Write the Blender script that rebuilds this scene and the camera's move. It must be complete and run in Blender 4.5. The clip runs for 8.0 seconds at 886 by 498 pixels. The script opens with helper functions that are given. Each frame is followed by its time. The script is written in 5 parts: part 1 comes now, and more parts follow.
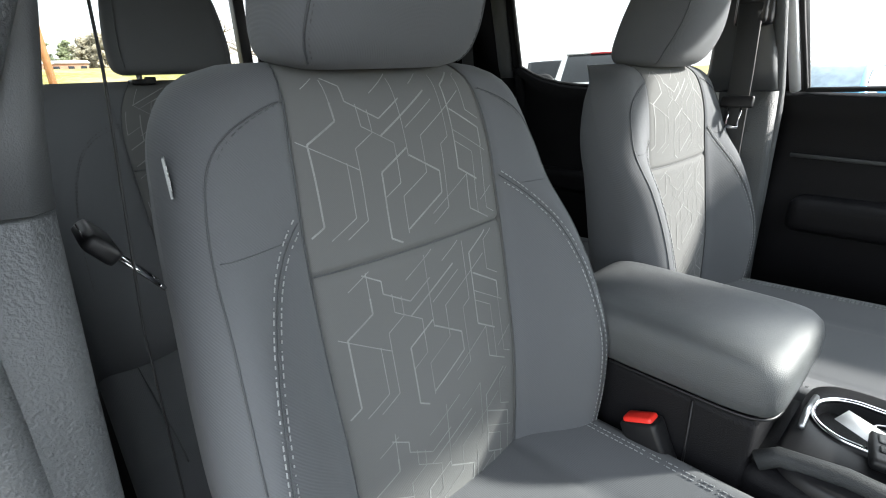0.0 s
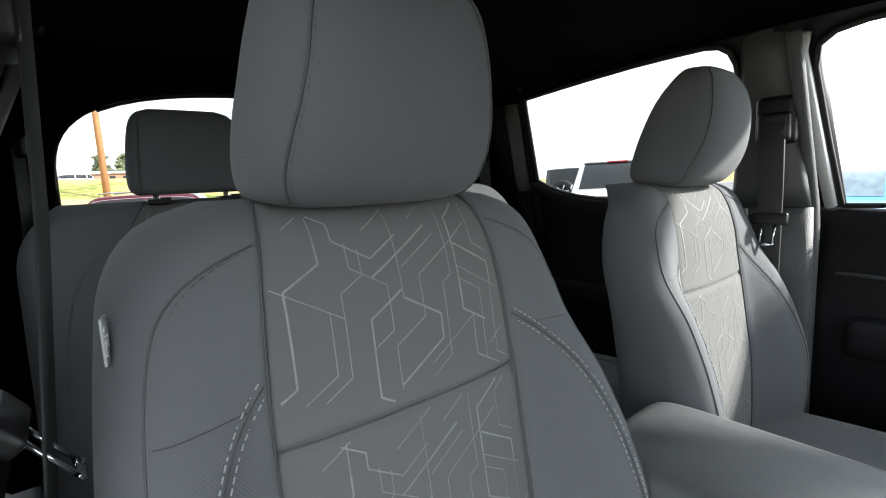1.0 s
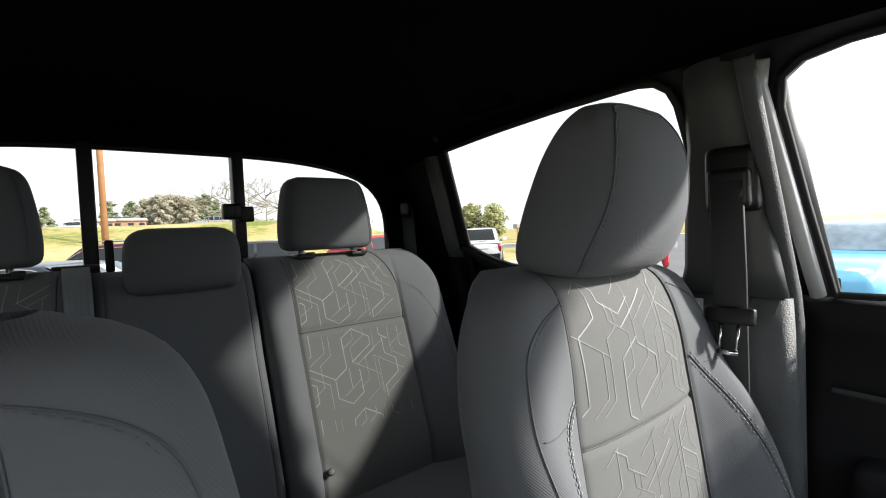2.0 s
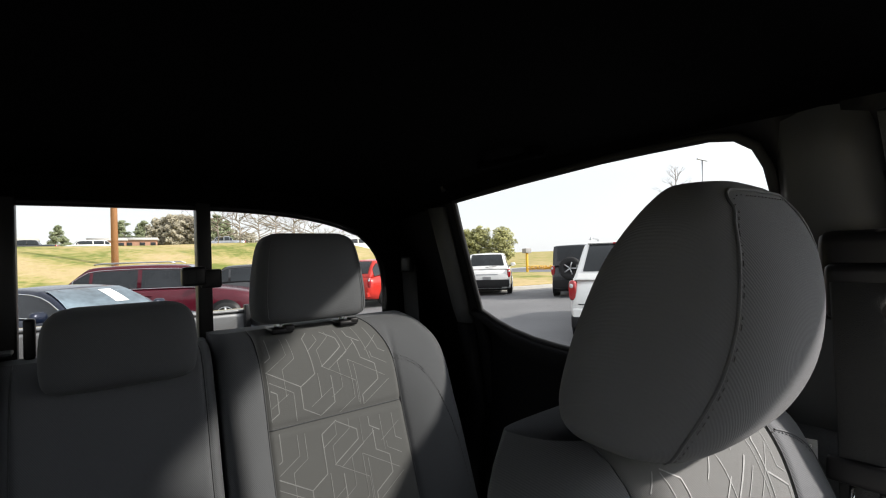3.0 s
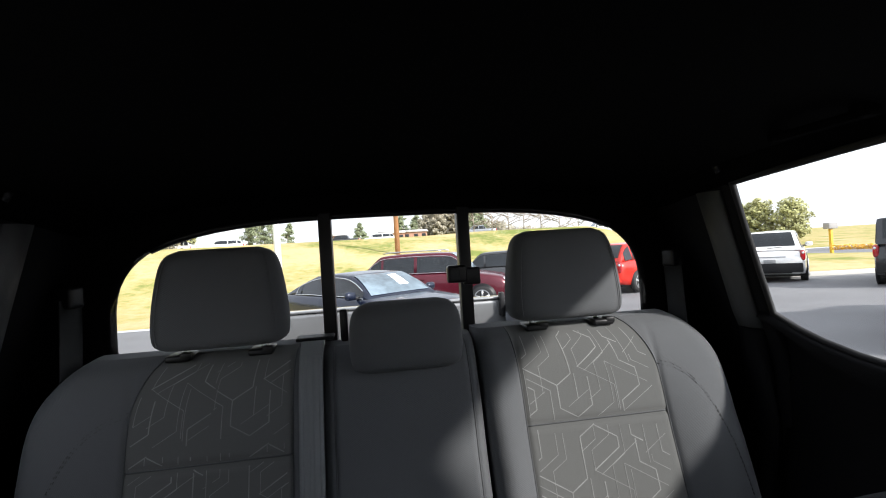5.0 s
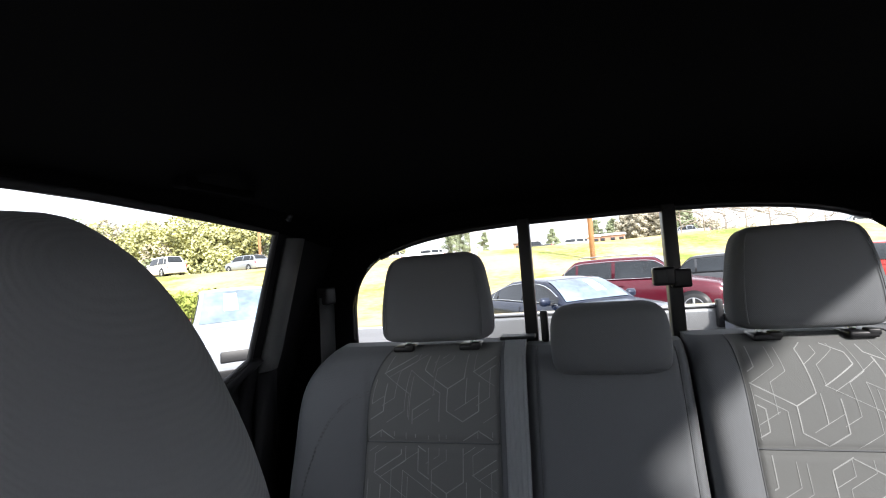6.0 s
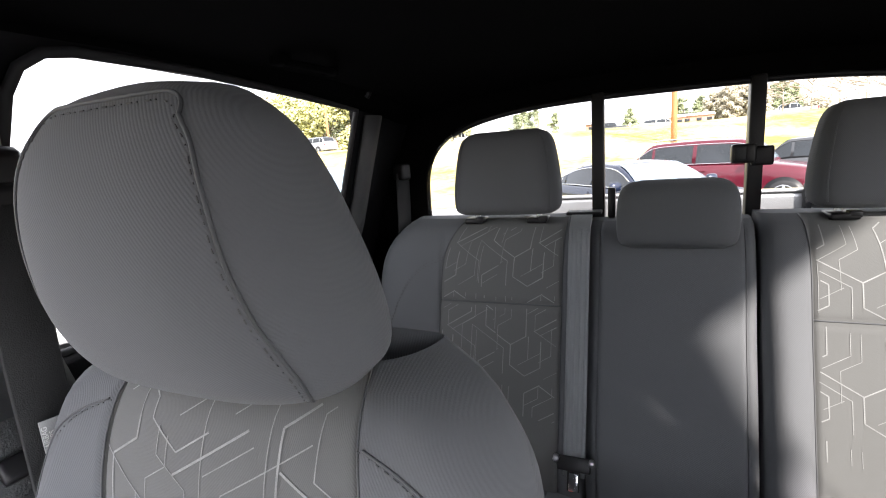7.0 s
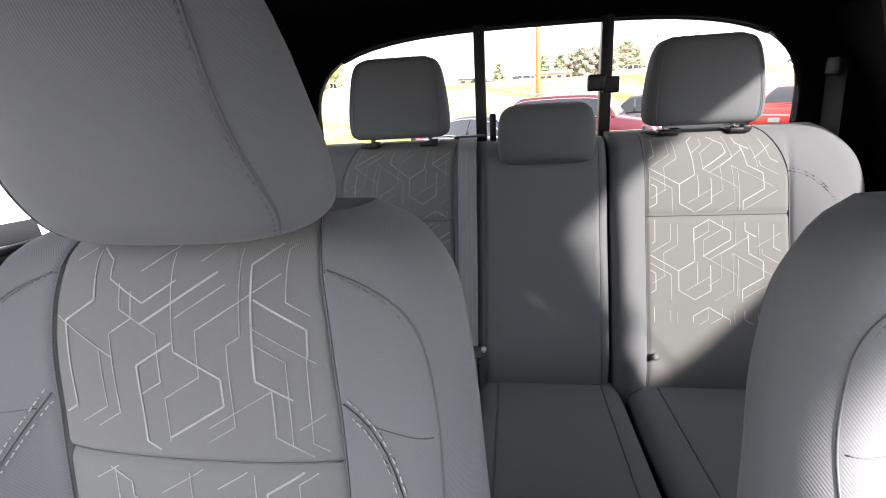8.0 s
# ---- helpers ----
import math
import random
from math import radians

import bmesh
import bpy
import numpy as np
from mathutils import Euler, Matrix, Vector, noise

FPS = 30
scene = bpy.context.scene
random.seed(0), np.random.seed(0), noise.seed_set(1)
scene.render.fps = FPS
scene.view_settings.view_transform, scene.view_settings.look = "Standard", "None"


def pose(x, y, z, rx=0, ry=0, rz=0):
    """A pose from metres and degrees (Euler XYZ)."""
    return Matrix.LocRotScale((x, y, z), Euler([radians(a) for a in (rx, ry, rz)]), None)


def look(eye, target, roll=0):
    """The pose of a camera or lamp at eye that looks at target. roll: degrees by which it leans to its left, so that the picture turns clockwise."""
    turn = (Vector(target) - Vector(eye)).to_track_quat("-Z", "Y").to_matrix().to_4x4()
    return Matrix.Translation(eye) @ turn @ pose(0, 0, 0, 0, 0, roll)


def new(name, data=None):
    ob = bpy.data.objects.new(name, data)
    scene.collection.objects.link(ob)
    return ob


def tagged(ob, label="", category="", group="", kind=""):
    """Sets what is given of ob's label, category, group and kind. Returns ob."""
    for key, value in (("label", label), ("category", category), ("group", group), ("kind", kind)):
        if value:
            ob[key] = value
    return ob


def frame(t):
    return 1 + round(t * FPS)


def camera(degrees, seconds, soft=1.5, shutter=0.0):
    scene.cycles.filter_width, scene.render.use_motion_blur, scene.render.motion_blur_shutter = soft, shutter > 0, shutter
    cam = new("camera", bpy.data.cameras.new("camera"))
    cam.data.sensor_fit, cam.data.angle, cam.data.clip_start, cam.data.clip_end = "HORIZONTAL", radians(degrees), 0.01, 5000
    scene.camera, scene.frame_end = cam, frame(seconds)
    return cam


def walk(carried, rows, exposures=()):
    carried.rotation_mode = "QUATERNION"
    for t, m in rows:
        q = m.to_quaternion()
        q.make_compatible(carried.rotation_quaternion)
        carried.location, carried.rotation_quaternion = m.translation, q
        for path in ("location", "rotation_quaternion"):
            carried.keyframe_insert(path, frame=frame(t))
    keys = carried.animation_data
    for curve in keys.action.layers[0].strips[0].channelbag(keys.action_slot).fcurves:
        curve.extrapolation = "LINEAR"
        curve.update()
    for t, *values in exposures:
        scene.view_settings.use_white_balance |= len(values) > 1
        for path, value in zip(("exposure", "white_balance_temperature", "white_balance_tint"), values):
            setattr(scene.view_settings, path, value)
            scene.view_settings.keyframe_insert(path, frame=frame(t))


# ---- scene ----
cam = camera(86.5, 8.0, soft=1.1)
PATH = [  # seconds, x, y, z, yaw to the left, pitch, roll
    (0.0, -0.658, -0.373, 1.317, -41.07, -20.15, -2.56),
    (0.5, -0.648, -0.362, 1.350, -38.92, -11.78, -2.93),
    (1.0, -0.588, -0.327, 1.343, -38.80, -7.97, -2.78),
    (1.5, -0.410, -0.284, 1.331, -38.90, -5.08, -2.74),
    (1.7, -0.309, -0.288, 1.344, -38.75, -3.80, -2.70),
    (2.8, -0.061, -0.132, 1.469, -38.36, 0.38, -1.71),
    (3.0, -0.053, -0.107, 1.478, -37.73, 0.60, -1.80),
    (3.5, -0.035, -0.069, 1.490, -31.19, 0.00, -2.25),
    (4.0, -0.045, -0.063, 1.496, -22.72, -0.81, -2.75),
    (5.5, -0.053, -0.090, 1.505, 1.75, 0.75, -3.98),
    (6.0, -0.060, -0.110, 1.498, 14.67, 2.43, -4.41),
    (6.5, -0.054, -0.140, 1.489, 22.22, -1.83, -4.07),
    (7.0, -0.054, -0.174, 1.484, 23.53, -11.00, -4.16),
    (7.5, -0.054, -0.220, 1.451, 21.03, -20.51, -4.19),
    (8.0, -0.071, -0.284, 1.425, 9.02, -17.26, -3.38),
]


def stand(x, y, z, yaw, pitch, roll):
    """Camera pose: yaw to the left from +y, pitch up, roll as a lean to the left."""
    return Matrix.Translation((x, y, z)) @ pose(0, 0, 0, 0, 0, yaw) @ pose(0, 0, 0, 90 + pitch) @ pose(0, 0, 0, 0, 0, roll)


walk(cam, [(r[0], stand(*r[1:])) for r in PATH],
     exposures=[(0.0, 1.7, 6350, 8), (1.0, 1.5, 6350, 8), (1.7, 1.2, 6400, 9), (2.8, 0.7, 6550, 13), (4.0, 0.65, 6500, 14),
                (5.5, 1.5, 6200, 15), (6.5, 2.15, 6400, 17), (7.0, 2.4, 6550, 18), (8.0, 2.55, 6550, 18)])

# ---- light: hazy low sun from the driver's side and ahead of the truck ----
SUN = Vector((1.0, -1.14, 0.875)).normalized()
world = bpy.data.worlds.new("sky")
scene.world = world
world.use_nodes = True
wn = world.node_tree.nodes
sky = wn.new("ShaderNodeTexSky")
sky.sky_type, sky.sun_disc = "NISHITA", False
sky.sun_elevation = math.asin(SUN.z)
sky.sun_rotation = math.atan2(SUN.x, SUN.y)
sky.dust_density, sky.air_density, sky.ozone_density = 1.0, 1.0, 1.0
haze = wn.new("ShaderNodeMix")  # bright thin cloud in front of the blue
haze.data_type = "RGBA"
haze.inputs[0].default_value = 0.75
haze.inputs[7].default_value = (12.2, 12.6, 13.2, 1)
world.node_tree.links.new(sky.outputs[0], haze.inputs[6])
# thin cloud is brighter overhead than at the horizon
way, split, lift, veil = wn.new("ShaderNodeTexCoord"), wn.new("ShaderNodeSeparateXYZ"), wn.new("ShaderNodeMapRange"), wn.new("ShaderNodeVectorMath")
lift.inputs["To Min"].default_value, lift.inputs["To Max"].default_value = 0.98, 0.92
veil.operation = "SCALE"
world.node_tree.links.new(way.outputs["Generated"], split.inputs[0])
world.node_tree.links.new(split.outputs["Z"], lift.inputs["Value"])
world.node_tree.links.new(haze.outputs[2], veil.inputs[0])
# and it glows widely round the sun
facing_sun, nearness, aureole = wn.new("ShaderNodeVectorMath"), wn.new("ShaderNodeMath"), wn.new("ShaderNodeMath")
facing_sun.operation, nearness.operation, aureole.operation = "DOT_PRODUCT", "POWER", "MULTIPLY_ADD"
nearness.use_clamp = True
facing_sun.inputs[1].default_value = SUN
nearness.inputs[1].default_value = 2.0
aureole.inputs[1].default_value = 0.9
positive = wn.new("ShaderNodeMath")
positive.operation, positive.inputs[1].default_value = "MAXIMUM", 0.0
world.node_tree.links.new(way.outputs["Generated"], facing_sun.inputs[0])
world.node_tree.links.new(facing_sun.outputs["Value"], positive.inputs[0])
world.node_tree.links.new(positive.outputs[0], nearness.inputs[0])
world.node_tree.links.new(nearness.outputs[0], aureole.inputs[0])
world.node_tree.links.new(lift.outputs[0], aureole.inputs[2])
world.node_tree.links.new(aureole.outputs[0], veil.inputs["Scale"])
world.node_tree.links.new(veil.outputs[0], wn["Background"].inputs[0])
wn["Background"].inputs[1].default_value = 0.13
sun = new("sun", bpy.data.lights.new("sun", "SUN"))
sun.data.energy, sun.data.angle, sun.data.color = 6.6, radians(3.5), (1.0, 0.95, 0.88)
sun.matrix_world = look(SUN * 50, (0, 0, 0))

# ---- materials ----
def mat(name, base, rough=0.6, metal=0.0, var=0.15, scale=6.0, bump=0.0, grain=150.0, spec=0.5, coat=0.0):
    """Principled surface with broad and fine variation and a fine relief."""
    m = bpy.data.materials.new(name)
    m.use_nodes = True
    nt = m.node_tree
    n, ln = nt.nodes, nt.links
    p = n["Principled BSDF"]
    p.inputs["Roughness"].default_value, p.inputs["Metallic"].default_value = rough, metal
    p.inputs["Specular IOR Level"].default_value, p.inputs["Coat Weight"].default_value = spec, coat
    p.inputs["Base Color"].default_value = (*base, 1)
    if var > 0 or bump > 0:
        tc = n.new("ShaderNodeTexCoord")
        big, fine = n.new("ShaderNodeTexNoise"), n.new("ShaderNodeTexNoise")
        big.inputs["Scale"].default_value, fine.inputs["Scale"].default_value = scale, grain
        for q in (big, fine):
            q.inputs["Detail"].default_value = 4
            ln.new(tc.outputs["Object"], q.inputs["Vector"])
        mix = n.new("ShaderNodeMix")
        mix.data_type = "FLOAT"
        mix.inputs[0].default_value = 0.4
        ln.new(big.outputs[0], mix.inputs[2])
        ln.new(fine.outputs[0], mix.inputs[3])
        ramp = n.new("ShaderNodeValToRGB")
        ramp.color_ramp.elements[0].position, ramp.color_ramp.elements[1].position = 0.3, 0.7
        ramp.color_ramp.elements[0].color = (*[c * (1 - var) for c in base], 1)
        ramp.color_ramp.elements[1].color = (*[min(1, c * (1 + var)) for c in base], 1)
        ln.new(mix.outputs[0], ramp.inputs[0])
        ln.new(ramp.outputs[0], p.inputs["Base Color"])
        if bump > 0:
            b = n.new("ShaderNodeBump")
            b.inputs["Strength"].default_value, b.inputs["Distance"].default_value = bump, 0.002
            ln.new(fine.outputs[0], b.inputs["Height"])
            ln.new(b.outputs[0], p.inputs["Normal"])
    return m


def cloth(name, base, pitch=0.0015, strength=0.15):
    """Woven upholstery: diagonal twill ribs, slubs and a soft sheen."""
    m = bpy.data.materials.new(name)
    m.use_nodes = True
    n, ln = m.node_tree.nodes, m.node_tree.links
    p = n["Principled BSDF"]
    p.inputs["Roughness"].default_value = 0.9
    p.inputs["Specular IOR Level"].default_value = 0.12
    p.inputs["Sheen Weight"].default_value, p.inputs["Sheen Roughness"].default_value = 0.06, 0.5
    tc = n.new("ShaderNodeTexCoord")
    mp = n.new("ShaderNodeMapping")
    mp.inputs["Rotation"].default_value = (0, radians(35), 0)
    ln.new(tc.outputs["Object"], mp.inputs["Vector"])
    wave = n.new("ShaderNodeTexWave")
    wave.wave_type, wave.bands_direction = "BANDS", "X"
    wave.inputs["Scale"].default_value = 0.314 / pitch
    wave.inputs["Distortion"].default_value, wave.inputs["Detail"].default_value = 0.6, 2
    ln.new(mp.outputs[0], wave.inputs["Vector"])
    big, fine = n.new("ShaderNodeTexNoise"), n.new("ShaderNodeTexNoise")
    big.inputs["Scale"].default_value, fine.inputs["Scale"].default_value = 7, 900
    for q in (big, fine):
        ln.new(tc.outputs["Object"], q.inputs["Vector"])
    add = n.new("ShaderNodeMath")
    add.operation = "ADD"
    ln.new(wave.outputs[1], add.inputs[0])
    ln.new(fine.outputs[0], add.inputs[1])
    ramp = n.new("ShaderNodeValToRGB")
    ramp.color_ramp.elements[0].color = (*[c * 0.93 for c in base], 1)
    ramp.color_ramp.elements[1].color = (*[c * 1.05 for c in base], 1)
    mul = n.new("ShaderNodeMath")
    mul.operation = "MULTIPLY_ADD"
    mul.inputs[1].default_value = 0.5
    ln.new(fine.outputs[0], mul.inputs[0])
    sc = n.new("ShaderNodeMath")
    sc.operation = "MULTIPLY"
    sc.inputs[1].default_value = 0.4
    ln.new(big.outputs[0], sc.inputs[0])
    ln.new(sc.outputs[0], mul.inputs[2])
    ln.new(mul.outputs[0], ramp.inputs[0])
    ln.new(ramp.outputs[0], p.inputs["Base Color"])
    b = n.new("ShaderNodeBump")
    b.inputs["Strength"].default_value, b.inputs["Distance"].default_value = strength, 0.0006
    ln.new(add.outputs[0], b.inputs["Height"])
    ln.new(b.outputs[0], p.inputs["Normal"])
    return m


def clear_glass(name, tint=(0.95, 0.97, 0.96), gloss=0.08):
    m = bpy.data.materials.new(name)
    m.use_nodes = True
    n, ln = m.node_tree.nodes, m.node_tree.links
    n.remove(n["Principled BSDF"])
    t, g, mx = n.new("ShaderNodeBsdfTransparent"), n.new("ShaderNodeBsdfGlossy"), n.new("ShaderNodeMixShader")
    t.inputs[0].default_value = (*tint, 1)
    g.inputs["Roughness"].default_value = 0.02
    fr = n.new("ShaderNodeFresnel")
    fr.inputs[0].default_value = 1.45
    sc = n.new("ShaderNodeMath")
    sc.operation = "MULTIPLY"
    sc.inputs[1].default_value = gloss * 8
    ln.new(fr.outputs[0], sc.inputs[0])
    ln.new(sc.outputs[0], mx.inputs[0])
    ln.new(t.outputs[0], mx.inputs[1])
    ln.new(g.outputs[0], mx.inputs[2])
    ln.new(mx.outputs[0], n["Material Output"].inputs[0])
    return m


def lawn(name):
    """Winter grass: straw with green patches, mottled at two scales."""
    m = mat(name, (0.3, 0.26, 0.12), 0.95, var=0.0, bump=0.0, spec=0.1)
    n, ln = m.node_tree.nodes, m.node_tree.links
    tc = n.new("ShaderNodeTexCoord")
    big, fine = n.new("ShaderNodeTexNoise"), n.new("ShaderNodeTexNoise")
    big.inputs["Scale"].default_value, fine.inputs["Scale"].default_value = 0.22, 2.5
    big.inputs["Detail"].default_value = fine.inputs["Detail"].default_value = 6
    mixer = n.new("ShaderNodeMath")
    mixer.operation = "MULTIPLY_ADD"
    mixer.inputs[1].default_value = 0.45
    for q in (big, fine):
        ln.new(tc.outputs["Object"], q.inputs["Vector"])
    ln.new(fine.outputs[0], mixer.inputs[0])
    ln.new(big.outputs[0], mixer.inputs[2])
    ramp = n.new("ShaderNodeValToRGB")
    e = ramp.color_ramp.elements
    e[0].position, e[0].color = 0.58, (0.17, 0.2, 0.05, 1)
    e[1].position, e[1].color = 0.84, (0.46, 0.36, 0.19, 1)
    mid = e.new(0.7)
    mid.color = (0.36, 0.31, 0.12, 1)
    ln.new(mixer.outputs[0], ramp.inputs[0])
    ln.new(ramp.outputs[0], n["Principled BSDF"].inputs["Base Color"])
    b = n.new("ShaderNodeBump")
    b.inputs["Strength"].default_value, b.inputs["Distance"].default_value = 0.8, 0.1
    ln.new(fine.outputs[0], b.inputs["Height"])
    ln.new(b.outputs[0], n["Principled BSDF"].inputs["Normal"])
    return m


M = dict(
    seat=cloth("seat_cloth", (0.087, 0.091, 0.097), 0.0021, 0.24),
    panel=cloth("seat_panel_cloth", (0.095, 0.097, 0.096), 0.0013, 0.16),
    pattern=mat("pattern_thread", (0.168, 0.172, 0.172), 0.6, var=0.35, scale=30, grain=700),
    thread=mat("stitch_thread", (0.22, 0.23, 0.235), 0.7, var=0.1),
    seamthread=mat("seam_thread", (0.05, 0.05, 0.052), 0.8, var=0.1),
    piping=mat("piping", (0.045, 0.048, 0.052), 0.7, var=0.1, bump=0.2, grain=800),
    trim=mat("grained_trim", (0.024, 0.026, 0.028), 0.6, var=0.08, bump=0.5, grain=700, spec=0.25),
    pillar=mat("pillar_trim", (0.045, 0.048, 0.051), 0.5, var=0.05, bump=0.15, grain=900),
    pillarlow=mat("grained_pillar_trim", (0.056, 0.06, 0.063), 0.6, var=0.08, bump=0.8, grain=420),
    trimlight=mat("pale_trim", (0.055, 0.058, 0.06), 0.55, var=0.08, bump=0.4, grain=700),
    # pale colour holds the window light that falls on the pillar's front chamfer
    litchamfer=mat("lit_chamfer", (0.5, 0.51, 0.52), 0.3, var=0.04, coat=0.5),
    trimdark=mat("dark_trim", (0.006, 0.006, 0.007), 0.55, var=0.15, bump=0.4, grain=600, spec=0.12),
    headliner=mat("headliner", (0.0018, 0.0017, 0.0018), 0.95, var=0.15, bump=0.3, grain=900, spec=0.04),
    carpet=mat("carpet", (0.012, 0.012, 0.013), 0.95, var=0.3, bump=0.8, grain=500),
    vinyl=mat("armrest_vinyl", (0.06, 0.064, 0.067), 0.45, var=0.08, bump=0.45, grain=900),
    beltdark=mat("dark_webbing", (0.014, 0.015, 0.016), 0.75, var=0.1, bump=0.4, grain=900),
    belt=mat("belt_webbing", (0.15, 0.16, 0.165), 0.7, var=0.1, bump=0.4, grain=900),
    black=mat("black_plastic", (0.008, 0.008, 0.009), 0.42, var=0.1, spec=0.3),
    rubber=mat("rubber", (0.012, 0.012, 0.013), 0.75, var=0.1),
    chrome=mat("chrome", (0.75, 0.76, 0.78), 0.15, 1.0, var=0.03),
    silver=mat("satin_silver", (0.5, 0.51, 0.52), 0.35, 0.9, var=0.05),
    red=mat("red_button", (0.75, 0.03, 0.02), 0.4, var=0.05),
    tag=mat("grey_tag", (0.3, 0.31, 0.31), 0.8, var=0.1, bump=0.3, grain=600),
    tagtext=mat("tag_bars", (0.7, 0.7, 0.7), 0.8, var=0.1),
    glass=clear_glass("clear_glass"),
    tinted=clear_glass("tinted_glass", (0.9, 0.93, 0.92)),
    privacy=clear_glass("privacy_glass", (0.47, 0.48, 0.465), 0.05),
    darkglass=mat("car_glass", (0.012, 0.015, 0.018), 0.06, var=0.5, scale=2, spec=0.45),
    # pale blue base paints the sky's reflection into the parked cars' windscreens
    screen=mat("sky_reflection_windscreen", (0.12, 0.16, 0.19), 0.08, var=0.7, scale=1.2, grain=6, spec=0.6),
    asphalt=mat("asphalt", (0.15, 0.15, 0.155), 0.9, var=0.2, scale=0.5, bump=0.6, grain=90),
    concrete=mat("concrete", (0.42, 0.41, 0.38), 0.85, var=0.15, scale=2, bump=0.4, grain=120),
    grass=lawn("lawn"),
    bark=mat("bark", (0.28, 0.24, 0.2), 0.9, var=0.3, scale=8, bump=0.6, grain=40),
    polewood=mat("pole_wood", (0.34, 0.17, 0.08), 0.85, var=0.2, scale=3, bump=0.5, grain=60),
    # far foliage: distance haze is mixed into these three leaf colours, hence so pale
    leaf=mat("hazed_evergreen_leaf", (0.22, 0.25, 0.15), 0.8, var=0.45, scale=1.2, grain=14, spec=0.2),
    leafdry=mat("hazed_dry_leaf", (0.37, 0.34, 0.26), 0.85, var=0.4, scale=1.2, grain=14, spec=0.2),
    leafolive=mat("hazed_olive_leaf", (0.4, 0.4, 0.19), 0.85, var=0.5, scale=0.5, grain=9, spec=0.2),
    hedge=mat("hedge_leaf", (0.2, 0.23, 0.05), 0.8, var=0.5, scale=3, grain=30, spec=0.2),
    navy=mat("navy_paint", (0.008, 0.013, 0.03), 0.25, 0.3, var=0.05, spec=0.35, coat=0.35),
    maroon=mat("maroon_paint", (0.075, 0.005, 0.013), 0.25, 0.2, var=0.05, spec=0.35, coat=0.35),
    graphite=mat("graphite_paint", (0.05, 0.052, 0.056), 0.25, 0.3, var=0.05, spec=0.35, coat=0.35),
    redpaint=mat("red_paint", (0.5, 0.022, 0.012), 0.25, 0.1, var=0.05, spec=0.35, coat=0.35),
    white=mat("white_paint", (0.8, 0.8, 0.78), 0.28, var=0.03, coat=1.0),
    silverpaint=mat("silver_paint", (0.36, 0.38, 0.41), 0.28, 0.5, var=0.05, spec=0.35, coat=0.35),
    bluepaint=mat("blue_paint", (0.12, 0.33, 0.5), 0.28, 0.3, var=0.05, spec=0.35, coat=0.35),
    bed=mat("bed_paint", (0.16, 0.163, 0.167), 0.3, 0.4, var=0.05, coat=0.6),
    bedliner=mat("bed_liner", (0.045, 0.046, 0.048), 0.8, var=0.1, bump=0.5, grain=200),
    lamp=mat("tail_lamp", (0.36, 0.01, 0.014), 0.15, var=0.1, coat=1.0),
    headlamp=mat("head_lamp", (0.7, 0.72, 0.74), 0.1, 0.3, var=0.1, coat=1.0),
    paper=mat("white_paper", (0.85, 0.85, 0.83), 0.8, var=0.03),
    signblue=mat("sign_blue", (0.02, 0.13, 0.4), 0.5, var=0.05),
    signwhite=mat("sign_white", (0.8, 0.82, 0.84), 0.5, var=0.05),
    yellow=mat("yellow_paint", (0.65, 0.38, 0.02), 0.6, var=0.1),
    brick=mat("brick_wall", (0.36, 0.2, 0.14), 0.85, var=0.2, scale=2),
    roof=mat("grey_roof", (0.3, 0.29, 0.28), 0.85, var=0.15, scale=2),
)


# ---- mesh helpers ----
def part(name, bm, material, parent=None, label="", smooth=True, front=None):
    """Links a bmesh as one mesh object, under a thing or part where one is given; front: the way an open sheet faces."""
    me = bpy.data.meshes.new(name)
    bmesh.ops.recalc_face_normals(bm, faces=bm.faces)
    if front and sum((f.normal * f.calc_area() for f in bm.faces), Vector()).dot(Vector(front)) < 0:
        bmesh.ops.reverse_faces(bm, faces=bm.faces)
    bm.to_mesh(me)
    bm.free()
    me.materials.append(M[material] if isinstance(material, str) else material)
    if smooth:
        me.shade_smooth()
    ob = new(name, me)
    if parent is not None:
        ob.parent = parent
    if label:
        ob["label"] = label
    return ob


def sharp(ob, angle=35):
    """Hard edges where faces meet at more than the angle."""
    me = ob.data
    bm = bmesh.new()
    bm.from_mesh(me)
    for e in bm.edges:
        if len(e.link_faces) == 2 and e.calc_face_angle(0) > radians(angle):
            e.smooth = False
    bm.to_mesh(me)
    bm.free()
    return ob


def thing(name, label, category, at=(0, 0, 0), turn=0, group="", kind=""):
    ob = tagged(new(name), label, category, group, kind)
    ob.matrix_basis = pose(*at, 0, 0, turn)
    return ob


def box(x0, x1, y0, y1, z0, z1, bevel=0.0, seg=2):
    bm = bmesh.new()
    bmesh.ops.create_cube(bm, size=1)
    for v in bm.verts:
        v.co = Vector((x0 + (v.co.x + 0.5) * (x1 - x0), y0 + (v.co.y + 0.5) * (y1 - y0), z0 + (v.co.z + 0.5) * (z1 - z0)))
    if bevel:
        bmesh.ops.bevel(bm, geom=bm.edges[:], offset=bevel, segments=seg, affect="EDGES", profile=0.6)
    return bm


def join(*bms):
    out = bmesh.new()
    for b in bms:
        me = bpy.data.meshes.new("tmp")
        b.to_mesh(me)
        b.free()
        out.from_mesh(me)
        bpy.data.meshes.remove(me)
    return out


def moved(bm, m):
    bmesh.ops.transform(bm, matrix=m, verts=bm.verts[:])
    return bm


